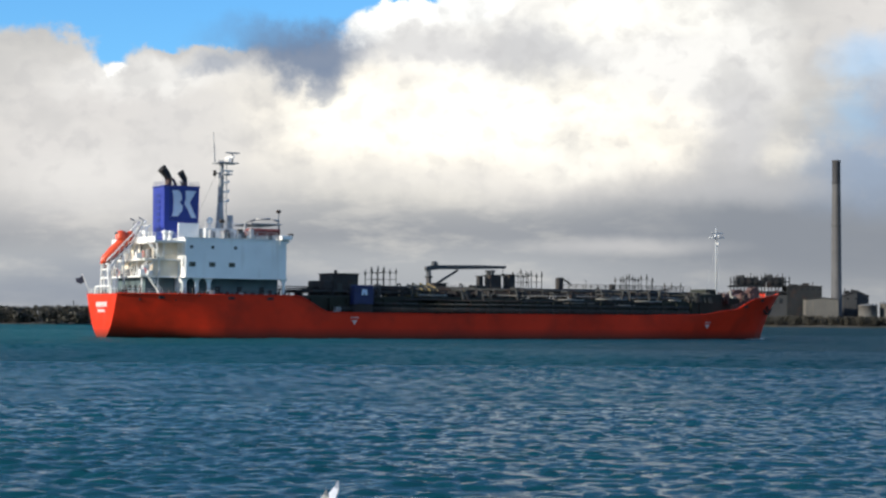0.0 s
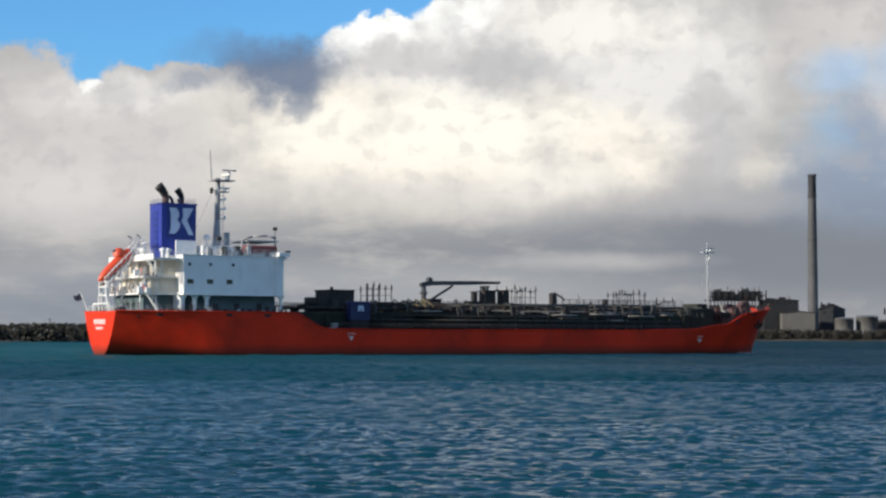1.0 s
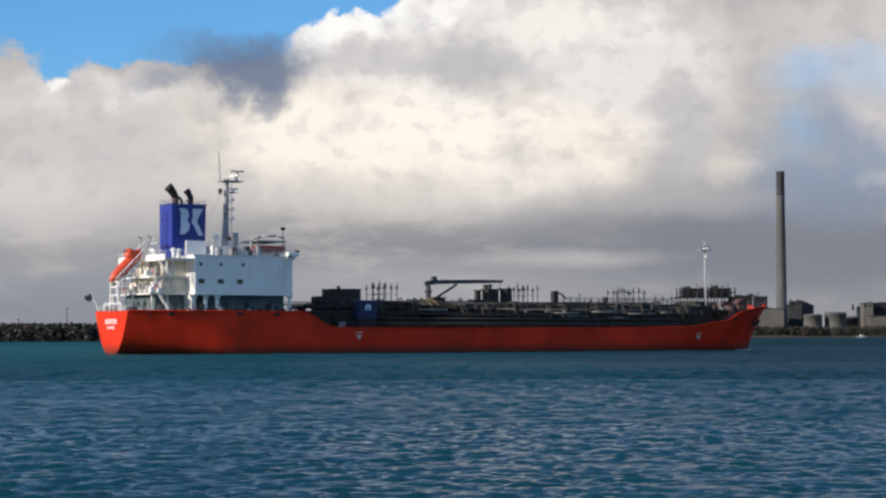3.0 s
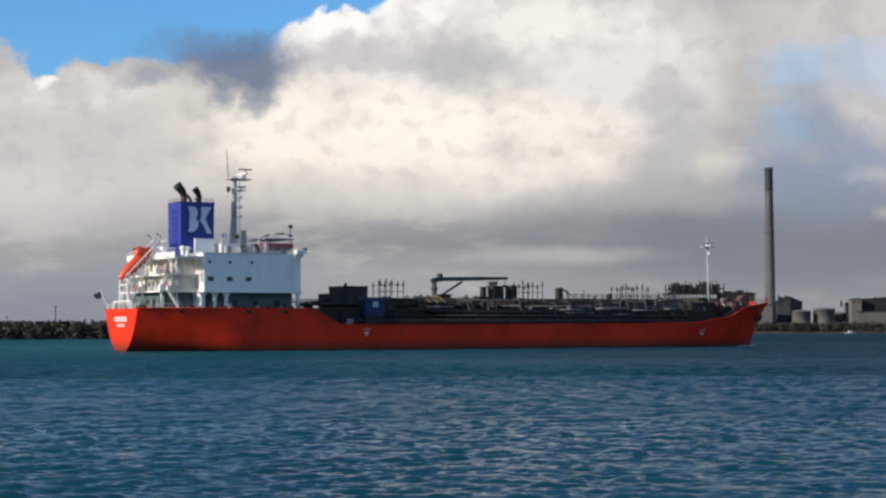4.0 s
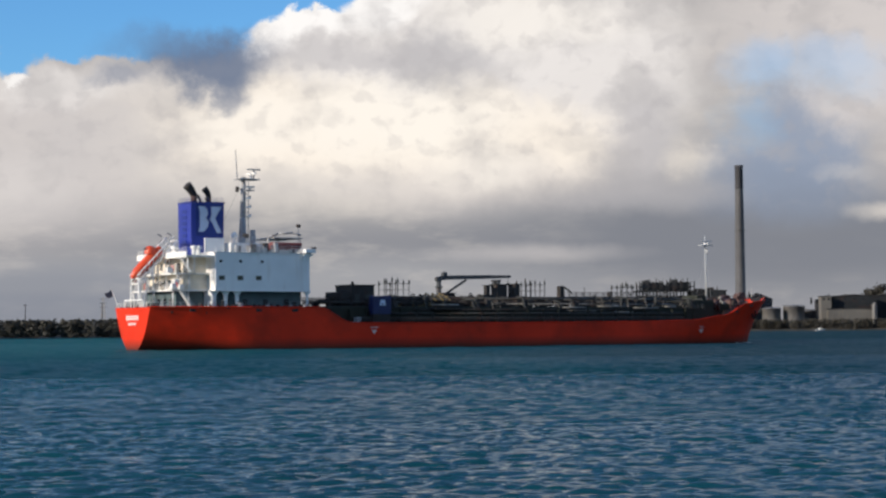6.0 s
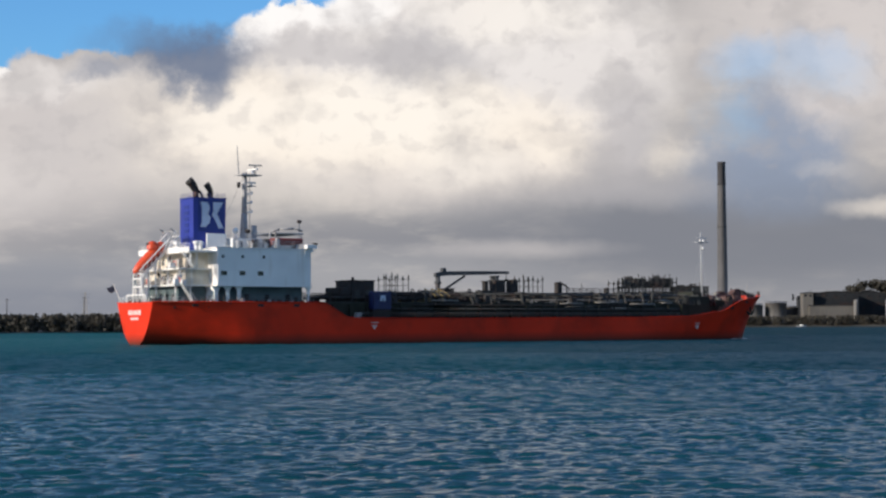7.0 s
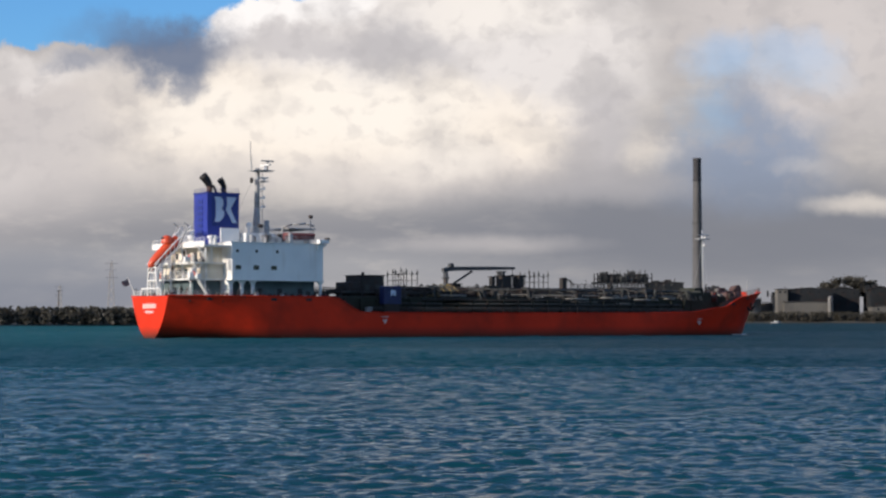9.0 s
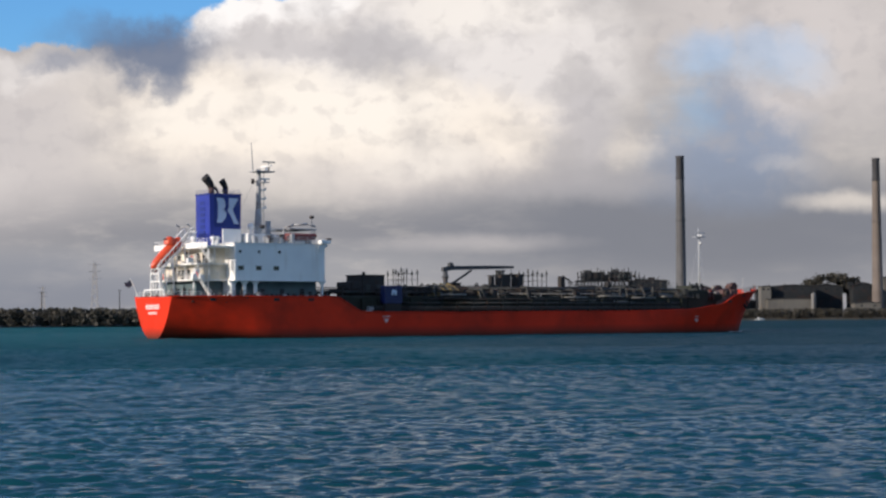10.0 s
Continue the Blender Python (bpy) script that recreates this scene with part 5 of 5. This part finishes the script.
    # hose crane
    cr = part("hose_crane", Geo().tube((53.3, 0, 5.8), (53.3, 0, 10.9), 0.45, 0.4, n=14), M_CRANE, ship, "grey hose-handling crane with its jib lowered")
    part("jib", Geo().prism([(52.7, 10.7), (52.7, 11.3), (54.0, 11.6), (62.0, 11.75), (67.4, 11.75), (67.4, 11.35), (62.0, 11.15), (55.0, 10.95)], 1, -0.32, 0.32), M_CRANE, cr)
    part("ram", Geo().tube((53.8, 0, 8.2), (58.6, 0, 10.9), 0.2, n=8), M_CRANE, cr)
    part("cab", Geo().box(53.9, 54.8, -0.4, 0.4, 11.5, 12.2, 0.15), M_CRANE, cr)
    part("hook", Geo().tube((67.0, 0, 11.3), (67.0, 0, 10.5), 0.05, n=4).box(66.8, 67.2, -0.15, 0.15, 10.1, 10.5), M_DARK, cr)
    part("rest", Geo().box(64.4, 64.8, -0.9, 0.9, 7.2, 10.9).box(64.2, 65.0, -0.9, 0.9, 10.7, 11.0), M_CRANE, cr)
    part("slewing_ring", Geo().lathe([(0.42, 9.6), (0.62, 9.6), (0.62, 9.9), (0.42, 9.9)], (53.3, 0, 0), 16), M_CRANE, cr)
    part("railing", railing([(54.0, -0.9, 7.4), (59.5, -0.9, 7.4)], 1.0, 1.2, 3, 0.04), M_PIPE, cr)
    # deck tanks and boxes forward of it
    for x0, x1, y0, y1, z, mt in ((63.6, 65.8, -1.6, 0.2, 10.2, M_DARK), (67.2, 68.4, -1.6, 0.4, 10.3, M_DARK), (60.0, 62.2, -3.2, -1.0, 8.4, M_PIPE), (61.6, 62.5, -1.4, -0.6, 10.0, M_DARK), (55.2, 57.2, 1.0, 2.8, 8.8, M_DARK)):
        b = part("deck_box", Geo().box(x0, x1, y0, y1, 5.9, z, 0.14), mt, ship, "dark boxy deck housing")
        part("lid", Geo().box(x0 - 0.12, x1 + 0.12, y0 - 0.12, y1 + 0.12, z - 0.05, z + 0.08), mt, b)
    for i in range(150):
        x, y = rs.uniform(40, 104), rs.uniform(-6.2, 5.5)
        if 52.0 < x < 54.8:
            continue
        s, h = rs.uniform(0.2, 0.75), rs.uniform(0.6, 1.9)
        k = i % 4
        if k == 0:
            part("deck_locker", Geo().box(x - s, x + s, y - s * 0.7, y + s * 0.7, 6.4, 6.5 + h, 0.05), M_DARK, ship)
        elif k == 1:
            part("deck_valve", Geo().tube((x, y, 6.4), (x, y, 6.5 + h), s * 0.5, n=8).tube((x - s, y, 6.8), (x + s, y, 6.8), s * 0.35, n=8), M_PIPE, ship)
        elif k == 2:
            part("cross_pipe", Geo().path([(x, y, 6.4), (x, y, 6.9 + h * 0.6), (x, -6.3, 6.9 + h * 0.6), (x, -6.9, 6.2)], 0.12, 6), M_PIPE, ship)
        else:
            part("gooseneck", Geo().path([(x, y, 6.4), (x, y, 6.6 + h), (x + 0.3, y, 6.8 + h), (x + 0.6, y, 6.5 + h)], 0.1, 6), M_DARK, ship)
    dr = part("foam_monitor", Geo().box(77.3, 78.4, -0.6, 0.4, 7.9, 10.1, 0.15), M_DARK, ship, "dark foam monitor tower")
    part("nozzle", Geo().tube((78.0, -0.4, 10.1), (80.0, -0.4, 8.9), 0.14, n=8), M_DARK, dr)
    part("foot", Geo().box(77.5, 78.2, -0.4, 0.2, 6.4, 7.9), M_DARK, dr)
    b = part("monitor_box", Geo().box(88.0, 88.8, -0.5, 0.4, 8.2, 9.2, 0.15), M_DARK, ship, "dark valve box on the catwalk")
    part("foot", Geo().box(88.2, 88.6, -0.3, 0.2, 6.4, 8.2), M_DARK, b)
    for x in (80.6, 84.0, 92.0, 97.5):
        part("lamp_post", Geo().tube((x, 1.2, 5.9), (x, 1.2, 9.6), 0.06, n=6).tube((x, 1.2, 9.6), (x - 0.5, 0.8, 9.8), 0.06, n=4), M_PIPE, ship)


cargo_deck()


def forecastle():
    ob = part("forecastle_deck", Geo().box(101.5, 106.5, -6.6, 6.6, 3.2, 7.7, 0.15).box(106.5, 109.5, -5.3, 5.3, 3.2, 7.3, 0.12).box(109.5, 112.3, -4.2, 4.2, 3.4, 7.1, 0.12), M_GREENDK, ship, "dark forecastle front bulkhead")
    fm = part("foremast", Geo().tube((110.5, 0, 6.6), (110.3, 0, 19.3), 0.19, 0.08, n=10), M_FOREMAST, ship, "white foremast with short arms")
    part("crosstree", Geo().box(109.2, 111.8, -0.5, 0.5, 17.55, 17.68), M_FOREMAST, fm)
    part("yard", Geo().tube((109.4, 0, 18.35), (111.9, 0, 18.35), 0.07, n=6), M_FOREMAST, fm)
    part("lamp", Geo().tube((110.0, -0.3, 17.68), (110.0, -0.3, 18.1), 0.16, n=8), M_TRIM, fm)
    part("lamp", Geo().tube((111.2, 0.3, 17.68), (111.2, 0.3, 18.1), 0.16, n=8), M_TRIM, fm)
    part("lamp", Geo().tube((110.5, -0.35, 16.3), (110.5, -0.35, 16.7), 0.2, n=8), M_TRIM, fm)
    for k in (-1, 1):
        part("stay", Geo().tube((110.5, k * 0.1, 17.2), (109.7 + 0.1 * k, k * 2.4, 6.6), 0.018, n=4), M_FOREMAST, fm)
    part("ladder", Geo().path([(110.32, -0.32, 6.6), (110.42, -0.24, 17.5)], 0.03, 4), M_FOREMAST, fm)
    for y in (-3.0, 3.0):
        wl = part("windlass", Geo().tube((113.0, y - 1.2, 7.2), (113.0, y + 1.2, 7.2), 0.7, n=14).box(112.2, 113.8, y - 1.4, y - 1.2, 6.2, 8.1, 0.1).box(112.2, 113.8, y + 1.2, y + 1.4, 6.2, 8.1, 0.1), M_REDDK, ship, "rust-red anchor windlass")
        part("gypsy", Geo().tube((113.0, y - 1.9, 7.2), (113.0, y - 1.4, 7.2), 0.55, n=12), M_DARK, wl)
        part("motor", Geo().box(111.2, 112.2, y - 0.5, y + 0.5, 6.3, 7.5, 0.1), M_PALEPIPE, wl)
    for x, y in ((108.0, -5.6), (108.0, 5.6), (115.5, -3.4), (115.5, 3.4), (118.0, 0)):
        part("bollard", Geo().tube((x - 0.4, y, 6.0), (x - 0.4, y, 7.9), 0.25, n=10).tube((x + 0.4, y, 6.0), (x + 0.4, y, 7.9), 0.25, n=10), M_REDDK, ship)
    for x, y, w, z in ((116.2, -2.2, 0.9, 9.0), (116.8, 1.8, 0.8, 8.8), (118.6, -0.4, 0.7, 9.3), (114.6, 0, 0.8, 8.7)):
        part("mooring_gear", Geo().box(x - w, x + w, y - w * 0.7, y + w * 0.7, 6.2, z - 0.4, 0.12).tube((x, y - w * 0.8, z - 0.4), (x, y + w * 0.8, z - 0.4), w * 0.5, n=10), M_REDDK, ship, "rust-red mooring gear")
    part("vent", Geo().tube((111.8, -2.2, 6.4), (111.8, -2.2, 8.1), 0.22, n=10).lathe([(0.36, 1.7), (0.36, 1.95), (0.05, 2.1)], (111.8, -2.2, 6.4), 12), M_PALEPIPE, ship)
    part("store", Geo().box(106.4, 108.6, -2.2, 2.0, 5.8, 8.6, 0.1), M_GREENDK, ship)
    xs = [107 + i for i in range(16)] + [122.3]
    for s in (-1, 1):
        g = Geo()
        for a, b in zip(xs, xs[1:]):
            pa, pb = [Vector((x, s * max(0, half(x, sheer(x)) - 0.15), sheer(x))) for x in (a, b)]
            g.tube(pa, pa + Vector((0, 0, 0.8)), 0.05, n=4)
            for h in (0.4, 0.8):
                g.tube(pa + Vector((0, 0, h)), pb + Vector((0, 0, h)), 0.04, n=4)
        part("bow_railing", g, M_REDDK, ship)
    # linings added inside the bulwark, their dull colour in place of cloud shade
    xs = [112.5 + 0.5 * i for i in range(20)]
    for k in (-1, 1):
        vs = [(x, k * max(0.02, half(x, z) - 0.28), z) for x in xs for z in (sheer(x) - 0.85, sheer(x) - 0.01)]
        part("bulwark_shade_lining", Geo().add(vs, [(2 * i, 2 * i + 2, 2 * i + 3, 2 * i + 1) for i in range(len(xs) - 1)]), M_REDDK, ship, "dull brown lining that gives the bow bulwark's inside its shade")
    part("jackstaff", Geo().tube((121.3, 0, 7.2), (121.6, 0, 10.2), 0.06, n=6), M_MAST, ship)
    part("poop_railing", railing([(25.0, -8.9, 6.3), (9.0, -8.7, 6.35), (6.0, -7.3, 6.35)], 0.85, 1.2, 2, 0.03), M_DULLRAIL, ship)
    rs = random.Random(31)
    for i in range(18):
        x = 7.5 + i * 1.0 + rs.uniform(-0.3, 0.3)
        y, w, h = -half(x, 6.3) + rs.uniform(0.3, 0.9), rs.uniform(0.12, 0.36), rs.uniform(0.5, 1.35)
        if i % 4 == 0:
            part("hose_reel", Geo().tube((x - 0.2, y, 6.35), (x + 0.2, y, 6.35), 0.38, n=12).box(x - 0.25, x + 0.25, y - 0.1, y + 0.1, 5.4, 6.4), M_DARK, ship)
        elif i % 4 == 1:
            part("bollard", Geo().tube((x - 0.3, y, 5.4), (x - 0.3, y, 6.7), 0.17, n=10).tube((x + 0.3, y, 5.4), (x + 0.3, y, 6.7), 0.17, n=10), M_DARK, ship)
        else:
            part("deck_locker", Geo().box(x - w, x + w, y - w * 0.6, y + w * 0.6, 5.4, 6.0 + h, 0.04), M_MAST if i % 4 == 2 else M_DARK, ship)


forecastle()


def foam_pieces():
    """Short strips of foam at the bow, which go with the ship."""
    rs = random.Random(3)
    for s in (-1, 1):
        for i in range(10):
            x = 120.3 - i * 0.75
            y = s * (half(x, 0.1) + 0.15 + 0.02 * i)
            g = Geo()
            for _ in range(5):
                px, py = x + rs.uniform(-0.5, 0.5), y + s * rs.uniform(0, 0.5)
                g.lathe([(0.02, 0.10), (0.18, 0.07), (rs.uniform(0.22, 0.4), -0.15)], (px, py, rs.uniform(0.0, 0.14)), 7)
            part("bow_foam", g, M_FOAM, ship, "thin white foam at the bow")


foam_pieces()


def wake_pieces():
    """Low, broken patches of foam in the wake, which go with the ship."""
    rs = random.Random(6)
    for i in range(46):
        x = -1.5 - i * 1.5 - rs.uniform(0, 1.5)
        y = rs.choice((-1, 1)) * (2.0 + i * 0.10) + rs.uniform(-1.2, 1.2)
        g = Geo()
        for _ in range(4):
            g.lathe([(0.02, 0.06), (0.4, 0.045), (rs.uniform(0.5, 1.0), -0.12)], (x + rs.uniform(-1.4, 1.4), y + rs.uniform(-0.7, 0.7), 0.0), 9)
        part("wake_foam", g, M_WAKE, ship, "thin broken foam in the wake")


wake_pieces()


# ---------------------------------------------------------------- gull
def gull():
    ob = thing("gull", "white gull flying low over the water", "bird")
    n = 10
    prof = [(-0.22, 0.015), (-0.16, 0.05), (-0.05, 0.075), (0.06, 0.065), (0.13, 0.04), (0.18, 0.042), (0.22, 0.02), (0.25, 0.004)]
    vs = [(x, r * math.cos(6.283 * i / n), r * math.sin(6.283 * i / n) + 0.02 * (x > 0.1)) for x, r in prof for i in range(n)]
    fs = [(k * n + i, k * n + (i + 1) % n, (k + 1) * n + (i + 1) % n, (k + 1) * n + i) for k in range(len(prof) - 1) for i in range(n)]
    part("body", Geo().add(vs, fs, True), M_GULL, ob)
    part("tail", Geo().prism([(-0.36, -0.07), (-0.36, 0.07), (-0.18, 0.03), (-0.18, -0.03)], 2, -0.008, 0.008), M_GULL, ob)
    part("beak", Geo().tube((0.24, 0, 0.02), (0.29, 0, 0.01), 0.012, 0.003, n=6), M_YELLOW, ob)
    for s in (-1, 1):
        w = part("wing", Geo().prism([(0.09, 0), (0.11, s * 0.28), (0.02, s * 0.62), (-0.05, s * 0.60), (-0.06, s * 0.25), (-0.09, 0)], 2, -0.008, 0.008), M_GULL, ob, "white wing with a grey tip")
        w.matrix_basis = pose(0.02, s * 0.05, 0.03, s * 45, 0, 0)
        part("wing_tip", Geo().prism([(0.025, s * 0.60), (0.0, s * 0.74), (-0.055, s * 0.59)], 2, -0.009, 0.009), M_GULLGREY, w)
    return ob


bird = gull()


# ---------------------------------------------------------------- what moves
def motions():
    a = 32.635
    c, s, v = math.cos(radians(a)), math.sin(radians(a)), 3.193
    walk(ship, [(t, pose(-59.415 + v * t * c, 252.199 + v * t * s, 0, 0, 0, a)) for t in (0, 2.5, 5, 7.5, 10)])
    walk(water, [(t, pose(0.55 * t, -0.9 * t, 0)) for t in (0, 5, 10)])
    walk(bird, [(0, pose(-2.63, 24.0, 0.17, 0, -15, 178)), (0.1, pose(-2.60, 23.4, 0.06, 0, -10, 170)), (0.3, pose(-2.70, 23.0, 0.12, 0, -8, 155)), (0.5, pose(-2.6, 21.0, 0.14, 0, -5, 140)), (1.0, pose(-2.3, 16.0, 0.3, 0, 0, 115)), (3.0, pose(4.0, 9.0, 0.8, 0, 0, 60)), (10.0, pose(60.0, -40.0, 6.0, 0, 0, 40))])


motions()
